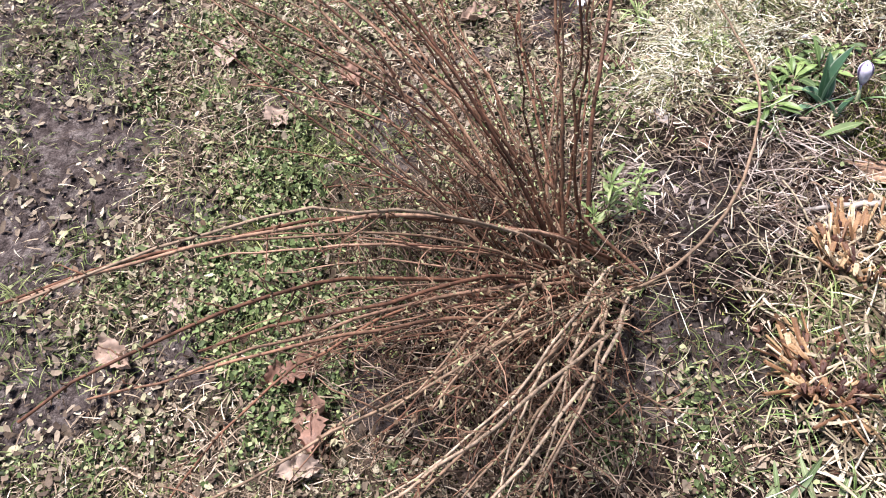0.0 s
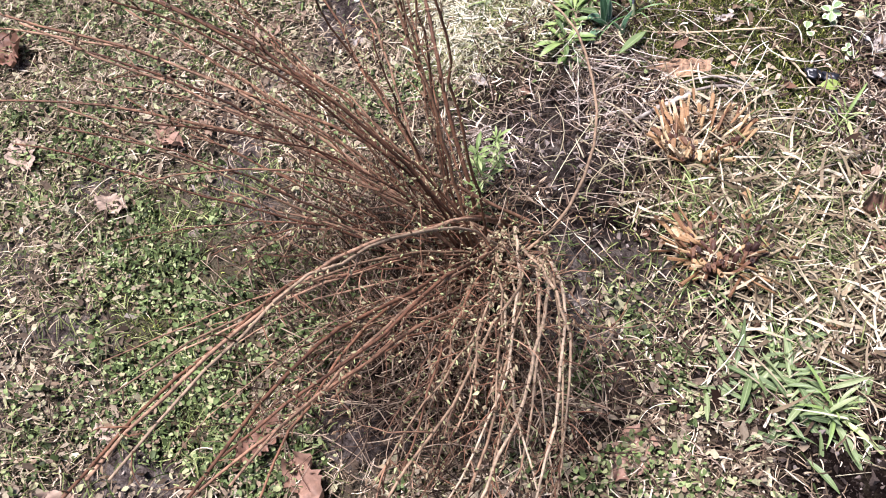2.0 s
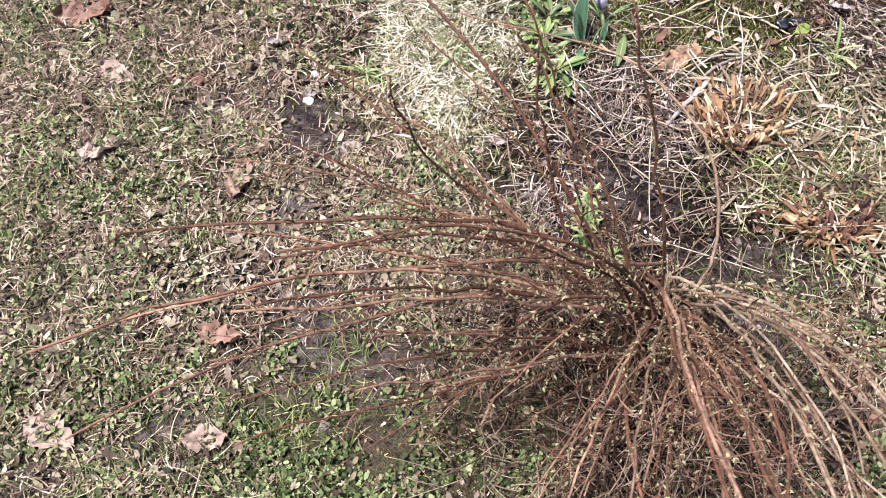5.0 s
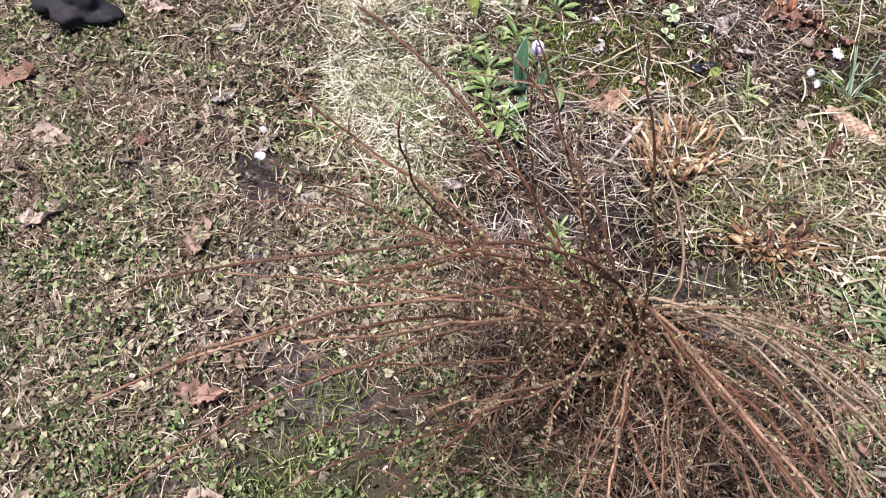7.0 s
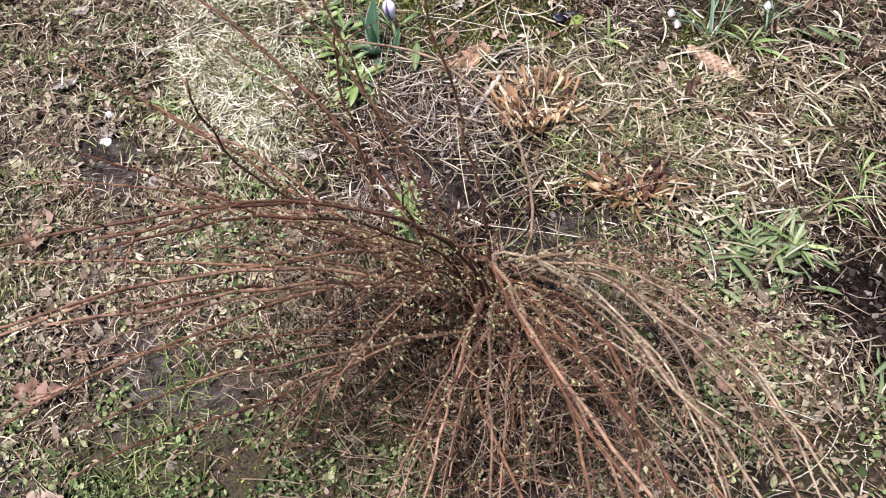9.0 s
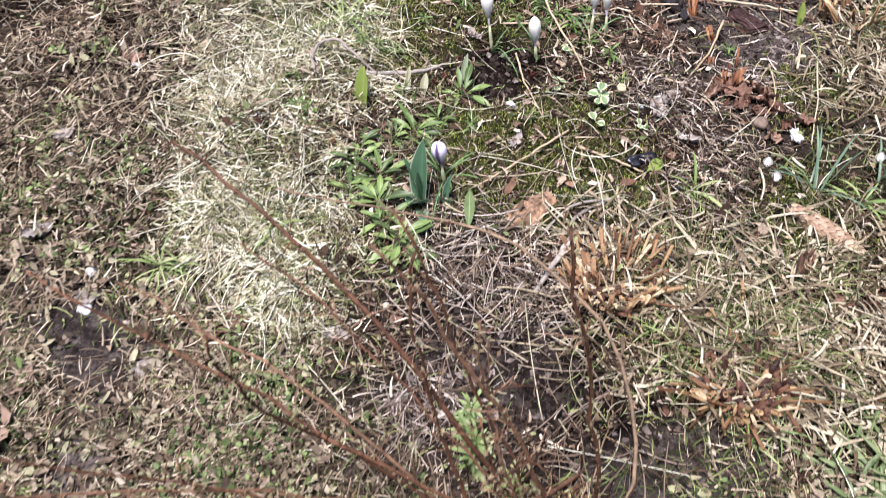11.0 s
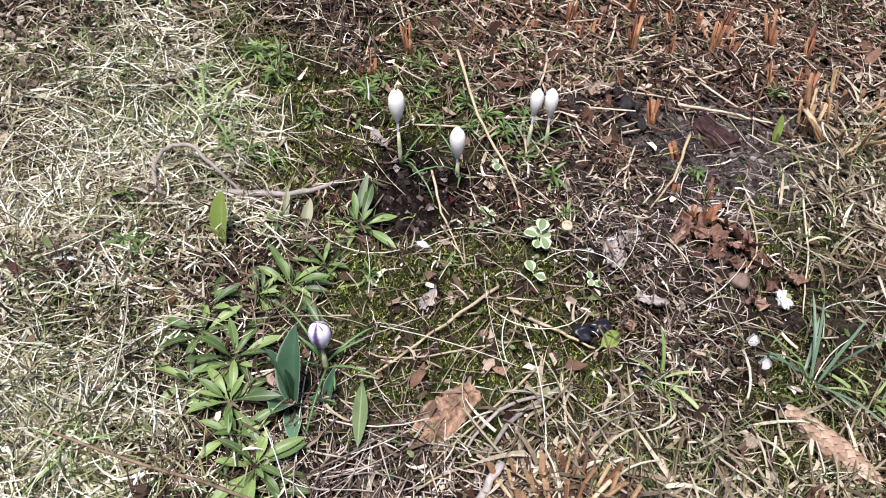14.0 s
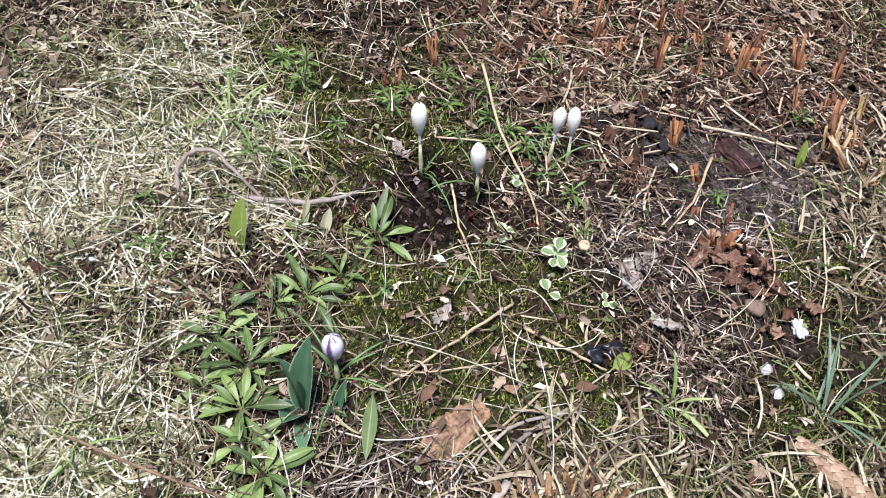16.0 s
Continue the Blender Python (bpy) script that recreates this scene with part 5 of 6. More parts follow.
STRAP = [leaf_mesh("strap_leaf", s, 0.0046, M_STRAP, 0.35, a, 0.4, 0.35, 0.0, t, 9, 3, 0.02) for s, a, t in ((0.12, 0.4, 0.2), (0.10, 0.9, -0.3), (0.13, 0.7, 0.1))]
SNOW_PETAL = leaf_mesh("snowdrop_petal", 0.021, 0.0135, M_PETAL_WHITE, 0.5, 0.3, 0.55, 0.8, 0, 0, 7, 5, 0.05)
M_GREENSTEM = pieces_material("green_stem", [(0.0, (0.14, 0.22, 0.09)), (1.0, (0.2, 0.28, 0.12))], 0.5, 0.4, "object", 100, 0.25)


def snowdrop(x, y, leaves, blooms):
    ob = thing("snowdrop", place(x, y, -0.003, 0, *LEAN), "snowdrop with grey-green strap leaves and nodding white flowers", "flower", "snowdrops")
    for k in range(leaves):
        part("leaf", STRAP[k % 3], ob, pose(rng.normal(0, 0.008), rng.normal(0, 0.008), 0, 0, -rng.uniform(48, 84), rng.uniform(0, 360)))
    for dx, dy, dz in blooms:
        way = [Vector((0, 0, 0)), Vector((dx * 0.3, dy * 0.3, dz * 0.75)), Vector((dx * 0.75, dy * 0.75, dz * 1.12)), Vector((dx * 0.98, dy * 0.98, dz * 1.12)), Vector((dx, dy, dz))]
        part("flower_stalk", stem_mesh("flower_stalk", way, [0.0013, 0.0012, 0.0010, 0.0009, 0.0022], M_GREENSTEM, 6), ob)
        for k in range(3):
            part("petal", SNOW_PETAL, ob, Matrix.Translation((dx, dy, dz)) @ pose(0, 0, 0, 0, 68, 120 * k + 30))


snowdrop(-0.225, 1.258, 9, [(-0.083, 0.012, 0.050), (-0.064, -0.020, 0.048)])
snowdrop(-0.115, 1.33, 6, [(-0.02, 0.03, 0.05)])


def round_seedling(x, y, n, mat, size, label):
    ob = thing("seedling", place(x, y), label, "plant", "round-leaved seedlings")
    me = leaf_mesh("round_leaf", 0.018, 0.015, mat, 0.2, 0.5, 0.55, 0.6, 0.06, 0.0, 7, 7, 0.15)
    for k in range(n):
        part("leaf", me, ob, pose(0, 0, 0.012 + 0.003 * k, 0, -rng.uniform(-5, 40), 137 * k) @ Matrix.Scale(size * rng.uniform(0.7, 1.1), 4))


for x, y, n, s in ((-0.622, 1.30, 7, 1.25), (-0.72, 1.405, 3, 1.0), (-0.61, 1.24, 2, 1.1), (-0.70, 1.30, 4, 1.0), (-0.535, 1.27, 3, 1.0)):
    round_seedling(x, y, n, M_VARIEGATED, s, "small seedling with cream-edged round leaves")


# ---- cut perennials ----
def hollow_stem(name, mat, sides=8, radius=0.0036, bore=0.62):
    """A cut stem one metre long to be scaled, with a bore in its top."""
    ang = np.arange(sides) * 2 * np.pi / sides
    c = np.stack([np.cos(ang), np.sin(ang)], 1)
    rings = []
    for r, z in ((1.15, 0.0), (0.95, 0.5), (1.0, 1.0), (bore, 1.0), (bore * 0.9, 0.86)):
        rings.append(np.c_[c * r * radius, np.full(sides, z) + (rng.normal(0, 0.03, sides) if z == 1.0 else 0)])
    v = np.concatenate(rings)
    s = np.arange(sides)
    s2 = (s + 1) % sides
    q = np.concatenate([np.stack([k * sides + s, k * sides + s2, (k + 1) * sides + s2, (k + 1) * sides + s], 1) for k in range(4)])
    return from_arrays(name, v, [q, (4 * sides + s)[None]], mat)


STEM_TAN = [hollow_stem("cut_stem", M_CUT, 8, r, b) for r, b in ((0.0026, 0.6), (0.0036, 0.7), (0.0018, 0.5), (0.0022, 0.6))]
STEM_DARK = [hollow_stem("cut_stem", M_CUTDARK, 7, r, b) for r, b in ((0.0028, 0.5), (0.0040, 0.55))]
STEM_RUST = [hollow_stem("stub", M_STUB, 7, r, b) for r, b in ((0.0020, 0.4), (0.0028, 0.5), (0.0036, 0.55), (0.0016, 0.4))]


def stump(x, y, spread, groups, label, name="cut_perennial", group="cut-back perennials"):
    """groups: (meshes, how many, shortest, longest, least and most lean in degrees)."""
    ob = thing(name, place(x, y, -0.006, 0, *LEAN), label, "plant stump", group)
    for meshes, n, short, long, low, high in groups:
        for _ in range(n):
            a, r = rng.uniform(0, 2 * math.pi), spread * math.sqrt(rng.random())
            lean = rng.uniform(low, high)
            heading = math.degrees(a) + rng.normal(0, 35)
            tall = rng.uniform(short, long)
            m = Matrix.Translation((r * math.cos(a), r * math.sin(a), 0)) @ pose(0, 0, 0, 0, lean, heading) @ Matrix.Diagonal((1, 1, tall, 1))
            part("cut_stem", meshes[int(rng.integers(len(meshes)))], ob, m)


stump(-0.475, 0.925, 0.062, [(STEM_TAN, 120, 0.025, 0.068, 4, 58), (STEM_DARK, 50, 0.015, 0.045, 0, 50)], "cut-back clump of tan hollow stems on a mound")
stump(-0.265, 0.825, 0.05, [(STEM_DARK, 95, 0.020, 0.048, 0, 40), (STEM_TAN, 30, 0.02, 0.05, 10, 50), (STEM_TAN, 75, 0.025, 0.08, 40, 86)], "cut-back clump with dark red crown and splayed straw stems")
stump(-0.22, 1.80, 0.08, [(STEM_TAN, 44, 0.03, 0.08, 5, 50)], "cut-back clump of pale straw-coloured stems")
stump(-0.30, 0.93, 0.04, [(STEM_TAN, 14, 0.02, 0.05, 20, 80)], "low remnant of tan cut stems in chopped straw")
stump(-0.13, 0.90, 0.05, [(STEM_TAN, 18, 0.02, 0.06, 30, 85)], "low remnant of pale splayed stems in chopped straw")
for x, y, n, r in ((-0.55, 1.90, 16, 0.08), (-0.66, 1.80, 12, 0.07), (-0.83, 1.69, 7, 0.05), (-0.945, 1.60, 4, 0.02), (-0.975, 1.49, 4, 0.012), (-0.44, 1.97, 16, 0.09), (-0.40, 1.52, 5, 0.06), (-0.50, 1.62, 3, 0.05), (-0.70, 1.93, 12, 0.08), (-0.31, 1.90, 12, 0.08), (-0.47, 1.46, 3, 0.05), (-0.78, 1.80, 8, 0.07)):
    ob = thing("cut_stubs", place(x, y, -0.006, 0, *LEAN), "bundles of rust-brown broken stubs standing in the bed", "plant stump", "rusty stubs")
    for _ in range(max(2, n // 2)):
        a, far, tall = rng.uniform(0, 2 * math.pi), r * math.sqrt(rng.random()), rng.uniform(0.025, 0.075)
        lean, heading = rng.uniform(0, 22), rng.uniform(0, 360)
        for _ in range(int(rng.integers(4, 9))):
            m = Matrix.Translation((far * math.cos(a) + rng.normal(0, 0.004), far * math.sin(a) + rng.normal(0, 0.004), 0)) @ pose(0, 0, 0, 0, lean + rng.normal(0, 6), heading + rng.normal(0, 20)) @ Matrix.Diagonal((1, rng.uniform(0.4, 1), tall * rng.uniform(0.4, 1.1), 1))
            part("stub", STEM_RUST[int(rng.integers(len(STEM_RUST)))], ob, m)


# ---- fallen leaves ----
def dry_leaf(x, y, length, width, az, mat, label, curl=1.0, lobes=0.0, up=0.004, tilt=0.0):
    rows, cols = 17, 11
    length, width = 0.9 * length, 0.95 * width
    f = np.linspace(0, 1, rows)[:, None]
    u = np.linspace(-1, 1, cols)[None]
    ragged = 1 + (0.13 + lobes) * rng.normal(0, 1, (rows, 2)).clip(-1.6, 1.2)
    w = np.sin(np.pi * (0.04 + 0.93 * f) ** 0.8) ** 0.7 * np.where(u < 0, ragged[:, :1], ragged[:, 1:])
    ph = rng.uniform(0, 6.283, 6)
    lx = length * (f - 0.5) + 0.05 * width * np.sin(9 * u + ph[4])
    ly = 0.5 * width * w * u
    roll = rng.uniform(0.15, 0.75)
    lz = curl * width * (roll * 0.42 * np.abs(u + rng.uniform(-0.3, 0.3)) ** 1.7 + 0.09 * np.sin(7 * f + 2.2 * u + ph[0]) + 0.06 * np.sin(15 * f - 5 * u + ph[1]) + 0.035 * np.sin(29 * f + 8 * u + ph[2]) + 0.02 * rng.normal(0, 1, (rows, cols)))
    lz = lz + curl * length * 0.18 * (2 * f - 1) ** 2 * rng.uniform(-0.2, 1.0)
    ly = ly * (1 - 0.30 * roll * curl * np.abs(u))
    v = np.stack([lx, ly, lz - lz.min()], -1).reshape(-1, 3)
    me = from_arrays("dry_leaf", v, grid_faces(rows, cols), mat)
    me2 = with_attribute(me, across=np.broadcast_to(u, (rows, cols)))
    ob = solo("dry_leaf", me2, place(x, y, up, az, tilt, az + 90), label, "leaf", "fallen leaves")
    rib = stem_mesh("midrib", [(length * (k - 0.58), 0, float(lz[min(16, max(0, int(k * 16))), 5] - lz.min()) + 0.0006) for k in (0, 0.2, 0.45, 0.7, 0.95)], [0.0011, 0.0010, 0.0008, 0.0006, 0.0003], mat, 5)
    part("midrib", rib, ob)


def folded_leaf(x, y, length, width, az):
    """A stiff dead leaf folded along its midrib like a low roof, one flap shorter, torn at its near end."""
    rows, cols = 21, 13
    f = np.linspace(0, 1, rows)[:, None]
    u = np.linspace(-1, 1, cols)[None]
    w = (0.95 - 0.45 * f**2.5) * (1 + 0.05 * rng.normal(0, 1, (rows, 1)))
    torn = 0.10 * rng.normal(0, 1, (1, cols)) * (1 - f) ** 6 - 0.16 * np.exp(-(((u + 0.45) / 0.25) ** 2)) * (f - 1) ** 7
    lx = length * (f - 0.5 + torn)
    ly = width * 0.5 * w * (u + 0.25 * np.sin(2.2 * f))
    ridge = np.where(u < -0.15, 1 + (u + 0.15) / 0.95, 1 - (u + 0.15) / 1.25)
    lz = 0.012 * ridge * (1 - 0.35 * f) + 0.0022 * np.sin(19 * f + 6 * u) + 0.0016 * np.sin(41 * f - 9 * u) + 0.0008 * rng.normal(0, 1, (rows, cols))
    me = from_arrays("folded_leaf", np.stack([lx, ly, lz + 0.002], -1).reshape(-1, 3), grid_faces(rows, cols), M_LEAF_SPOTTED)
    ob = solo("folded_leaf", me, place(x, y, 0.006, az), "large folded tan-brown leaf with dark specks on moss", "leaf", "fallen leaves")
    k = [int(g * 20) for g in (0.05, 0.3, 0.6, 0.95)]
    part("midrib", stem_mesh("midrib", [(float(lx[i, 5]), float(ly[i, 5]), float(lz[i, 5]) + 0.0028) for i in k], [0.0012, 0.001, 0.0008, 0.0005], M_LEAF_RED, 5), ob)


folded_leaf(-0.635, 0.995, 0.098, 0.052, 70)
BROWN, RUSTY, GREYISH = "curled dry tan leaf lying on the ground", "curled red-brown dead leaf on the ground", "weathered grey dead leaf on the ground"
for x, y, s, w, az in ((-1.515, 0.375, 0.10, 0.055, 10), (-1.135, 0.335, 0.09, 0.055, -60), (-1.385, 0.235, 0.10, 0.05, 60), (-1.585, 0.76, 0.10, 0.04, 15), (-0.32, -0.20, 0.08, 0.045, 60), (-0.14, 0.117, 0.07, 0.04, 100), (-0.13, 0.35, 0.05, 0.03, 80),
                       (-0.83, -0.035, 0.07, 0.045, 40), (-1.025, -0.17, 0.10, 0.06, 10), (-0.92, 0.165, 0.05, 0.03, 0), (-1.15, 0.41, 0.05, 0.03, 90), (-0.63, 1.645, 0.06, 0.04, 40), (-0.40, -0.12, 0.06, 0.035, 20)):
    dry_leaf(x, y, s, w, az, M_LEAF_TAN, BROWN, rng.uniform(0.7, 1.2), 0.08)
for x, y, s, w, az in ((-1.71, 0.45, 0.13, 0.075, 50), (-1.37, 0.46, 0.05, 0.035, 20), (-1.42, 0.44, 0.05, 0.035, 100), (-0.285, 0.082, 0.095, 0.05, -70), (-0.93, 0.095, 0.08, 0.045, 30), (-0.045, 0.54, 0.09, 0.055, -60), (-0.20, 0.125, 0.10, 0.06, 10),
                       (-0.96, 0.605, 0.08, 0.045, 40), (-1.36, -0.17, 0.13, 0.08, 20), (-0.75, 0.735, 0.035, 0.02, 100), (-0.77, 1.60, 0.08, 0.045, 30), (-1.42, 1.015, 0.045, 0.03, 20), (-0.33, 1.415, 0.055, 0.032, -30)):
    dry_leaf(x, y, s, w, az, M_LEAF_RED, RUSTY, rng.uniform(0.7, 1.2), 0.1)
for x, y, s, w, az in ((-0.44, 1.41, 0.05, 0.030, 80), (-0.37, 1.455, 0.045, 0.028, 140), (-0.27, 1.41, 0.04, 0.03, 20), (-0.30, 1.385, 0.035, 0.025, 70), (-0.31, 1.345, 0.03, 0.022, 0), (-0.47, 1.235, 0.03, 0.02, 120), (-0.90, 1.30, 0.02, 0.014, 40), (-0.10, 1.06, 0.06, 0.04, 30), (-0.17, 1.03, 0.07, 0.028, 0),
                       (-0.40, 1.43, 0.055, 0.034, 10), (-0.385, 1.405, 0.045, 0.026, 60), (-0.35, 1.44, 0.05, 0.028, -20), (-0.415, 1.455, 0.04, 0.022, 100), (-0.345, 1.40, 0.05, 0.022, 15), (-0.43, 1.44, 0.045, 0.02, -40), (-0.36, 1.425, 0.04, 0.025, 200), (-0.22, 1.07, 0.05, 0.035, 70), (-0.14, 1.01, 0.05, 0.03, 110)):
    dry_leaf(x, y, s, w, az, M_LEAF_RED, RUSTY, rng.uniform(1.2, 2.0), 0.12)
for x, y, s, w, az in ((-0.813, 0.668, 0.05, 0.028, 20), (-0.52, 1.335, 0.06, 0.035, 110), (-0.505, 1.37, 0.05, 0.03, 70), (-0.72, 1.14, 0.04, 0.02, 80), (-0.90, 1.375, 0.045, 0.025, 150), (-1.16, 0.56, 0.04, 0.03, 30), (-1.40, 0.80, 0.035, 0.025, 60), (-0.45, 1.28, 0.05, 0.03, 10), (-1.3, 0.62, 0.05, 0.03, 50), (-1.02, 0.5, 0.04, 0.025, 70)):
    dry_leaf(x, y, s, w, az, M_LEAF_GREY, GREYISH, 0.9, 0.05)


# ---- stones, clods and scraps ----
def lump(name, x, y, size, mat, label, category, rough=0.18, sink=0.3, az=0.0, up=0.0, detail=2):
    bm = bmesh.new()
    bmesh.ops.create_icosphere(bm, subdivisions=detail, radius=1.0)
    off = Vector((x * 37, y * 53, 1.7))
    for v in bm.verts:
        v.co *= 1 + rough * 2 * (noise.noise(v.co * 1.3 + off)) + rough * 0.8 * noise.noise(v.co * 3.1 + off)
        v.co = Vector((v.co.x * size[0], v.co.y * size[1], v.co.z * size[2]))
    me = bpy.data.meshes.new(name)
    bm.to_mesh(me)
    bm.free()
    me.polygons.foreach_set("use_smooth", np.ones(len(me.polygons), bool))
    me.materials.append(mat)
    return solo(name, me, place(x, y, size[2] * (1 - sink) + up, az), label, category)


lump("soil_clod", -1.71, 0.66, (0.075, 0.055, 0.045), M_CLOD, "black crumbly clod of earth on the lawn", "clod", 0.3, 0.35, 20, 0, 4)
lump("pebble", -0.345, 1.37, (0.016, 0.013, 0.011), M_TANSTONE, "smooth tan pebble half sunk in soil", "stone")
lump("foam_lump", -0.28, 1.372, (0.014, 0.009, 0.008), M_WHITE, "crumbled white foam lump on the soil", "scrap", 0.5, 0.1, 120, 0, 3)
for x, y, s in ((-0.76, 1.215, 0.010), (-0.985, 0.945, 0.010), (-1.13, 0.975, 0.010), (-1.19, 0.60, 0.009), (-0.55, 1.33, 0.006)):
    lump("pebble", x, y, (s, s * 0.8, s * 0.65), M_PALESTONE, "small pale blue-grey pebble in the grass", "stone", 0.15)
for x, y, s in ((-0.60, 1.66, 0.014), (-0.655, 1.60, 0.016), (-0.50, 1.86, 0.014), (-0.46, 1.30, 0.011), (-0.34, 1.30, 0.010), (-0.26, 1.19, 0.010), (-0.57, 1.63, 0.012), (-0.63, 1.62, 0.010)):
    lump("soil_clod", x, y, (s, s * 0.85, s * 0.7), M_EARTH, "dark clod of soil", "clod", 0.55, 0.5, 40 * s * 1000, 0, 3)
for x, y, s in ((-0.522, 1.19, 0.015), (-0.503, 1.212, 0.013), (-0.435, 1.17, 0.009)):
    lump("film_scrap", x, y, (s, s * 0.75, s * 0.55), M_PLASTIC, "crumpled scrap of black plastic film in the litter", "scrap", 0.5, 0.0, 30, 0.004, 3)
part_leaf = thing("fallen_green_leaf", place(-0.495, 1.18, 0.014), "torn green leaf scrap on black film", "leaf")
part("leaf", leaf_mesh("green_scrap", 0.04, 0.022, M_SPROUT, 0.2, 0.3, 0.5, 0.6, 0.05), part_leaf, pose(0, 0, 0, 15, -10, 60))


def brick_shard(x, y):
    bm = bmesh.new()
    bmesh.ops.create_cube(bm, size=1.0)
    bmesh.ops.bevel(bm, geom=bm.edges[:], offset=0.10, segments=2, affect="EDGES")
    bmesh.ops.subdivide_edges(bm, edges=bm.edges[:], cuts=2, use_grid_fill=True)
    for v in bm.verts:
        v.co += Vector((1, 1, 1)) * 0.09 * noise.noise(v.co * 2.3 + Vector((5, 1, 2)))
        v.co = Vector((v.co.x * 0.082 * (1 + 0.35 * v.co.y), v.co.y * 0.055, v.co.z * 0.028 + 0.006 * noise.noise(v.co * 5.1)))
    me = bpy.data.meshes.new("brick_shard")
    bm.to_mesh(me)
    bm.free()
    me.materials.append(M_BRICK)
    solo("brick_shard", me, place(x, y, -0.001, -35, 10, 60), "broken dark red brick shard sunk in soil", "brick")


brick_shard(-0.424, 1.685)


def spruce_cone(x, y, az, length=0.145, radius=0.019):
    ob = thing("spruce_cone", place(x, y, radius * 0.75) @ pose(0, 0, 0, 0, 0, az), "long tan spruce cone lying in moss", "cone")
    f = np.linspace(0, 1, 14)
    prof = radius * 0.72 * np.sin(np.pi * (0.10 + 0.84 * f)) ** 0.6
    part("core", stem_mesh("core", [(length * (k - 0.5), 0, 0) for k in f], prof, M_CONECORE, 10), ob)
    v = np.array([(0, -0.3, 0), (0, 0.3, 0), (0.45, -0.5, 0.14), (0.45, 0.5, 0.14), (0.8, -0.36, 0.19), (0.8, 0.36, 0.19), (1.08, 0, 0.16), (0.45, 0, 0.24), (0.8, 0, 0.27), (0.1, 0, 0.04)])
    t = np.array([(0, 2, 9), (2, 7, 9), (9, 7, 3), (9, 3, 1), (2, 4, 7), (4, 8, 7), (7, 8, 5), (7, 5, 3), (4, 6, 8), (8, 6, 5), (0, 1, 3), (0, 3, 2), (2, 3, 5), (2, 5, 4), (4, 5, 6)])
    scale = from_arrays("scale", v * 0.0155, t, M_CONE, False)
    n = 130
    for k in range(n):
        g = (k + 0.5) / n
        r = radius * 0.66 * math.sin(math.pi * (0.10 + 0.84 * g)) ** 0.6
        a = 137.5 * k
        s = (0.62 + 0.5 * math.sin(math.pi * g)) * 1.05
        part("scale", scale, ob, pose(length * (g - 0.5) * 0.96, 0, 0, a) @ Matrix.Translation((-0.006, 0, r)) @ pose(0, 0, 0, 0, -13) @ Matrix.Scale(s, 4))


spruce_cone(-0.195, 1.165, -23, 0.134, 0.0150)


# ---- single stalks ----
def stalk(points, radius, mat, label, name="dry_stalk", sides=7):
    """points: (x, y, height over the ground) along it."""
    pts = np.array([(x, y, h + float(height(np.array([x]), np.array([y]))[0])) for x, y, h in points])
    f = np.linspace(0, 1, 4 * len(pts))
    s = np.linspace(0, 1, len(pts))
    dense = np.stack([np.interp(f, s, pts[:, k]) for k in range(3)], 1)
    for _ in range(3):
        dense[1:-1] = 0.25 * dense[:-2] + 0.5 * dense[1:-1] + 0.25 * dense[2:]
    dense += rng.normal(0, 0.0008, dense.shape)
    o = dense[0].copy()
    r = radius * (1 - 0.45 * f) * (1 + 0.12 * rng.random(len(f)))
    solo(name, stem_mesh(name, dense - o, r, mat, sides), Matrix.Translation(o), label, "stalk", "single stalks")


STRAWY, GREY = "long pale dry stalk lying on the bed", "bent grey weathered stalk on dead grass"
for pts, r in (([(-0.645, 1.20, 0.012), (-0.70, 1.08, 0.010), (-0.745, 0.98, 0.006)], 0.0022), ([(-0.86, 1.58, 0.05), (-0.78, 1.47, 0.04), (-0.70, 1.40, 0.015), (-0.66, 1.35, 0.006)], 0.0024), ([(-0.80, 1.34, 0.03), (-0.755, 1.27, 0.02), (-0.70, 1.22, 0.008)], 0.0018),
               ([(-0.60, 1.14, 0.006), (-0.72, 1.03, 0.012), (-0.80, 1.02, 0.006)], 0.0014), ([(-0.53, 1.12, 0.012), (-0.50, 1.03, 0.02), (-0.47, 0.99, 0.006)], 0.0022), ([(-0.56, 1.11, 0.008), (-0.60, 1.0, 0.02), (-0.63, 0.93, 0.01)], 0.0018)):
    stalk(pts, r, M_STALK, STRAWY)
for pts, r in (([(-0.62, 1.18, 0.01), (-0.55, 1.175, 0.014), (-0.50, 1.18, 0.01)], 0.0026), ([(-0.50, 1.70, 0.02), (-0.40, 1.75, 0.02), (-0.33, 1.77, 0.012)], 0.0028), ([(-0.47, 1.62, 0.03), (-0.47, 1.52, 0.02), (-0.49, 1.45, 0.01)], 0.0024),
               ([(-0.36, 1.55, 0.01), (-0.33, 1.43, 0.02), (-0.34, 1.38, 0.006)], 0.0016), ([(-0.28, 1.60, 0.02), (-0.26, 1.45, 0.02), (-0.25, 1.36, 0.008)], 0.0016)):
    stalk(pts, r, M_STALK, STRAWY)
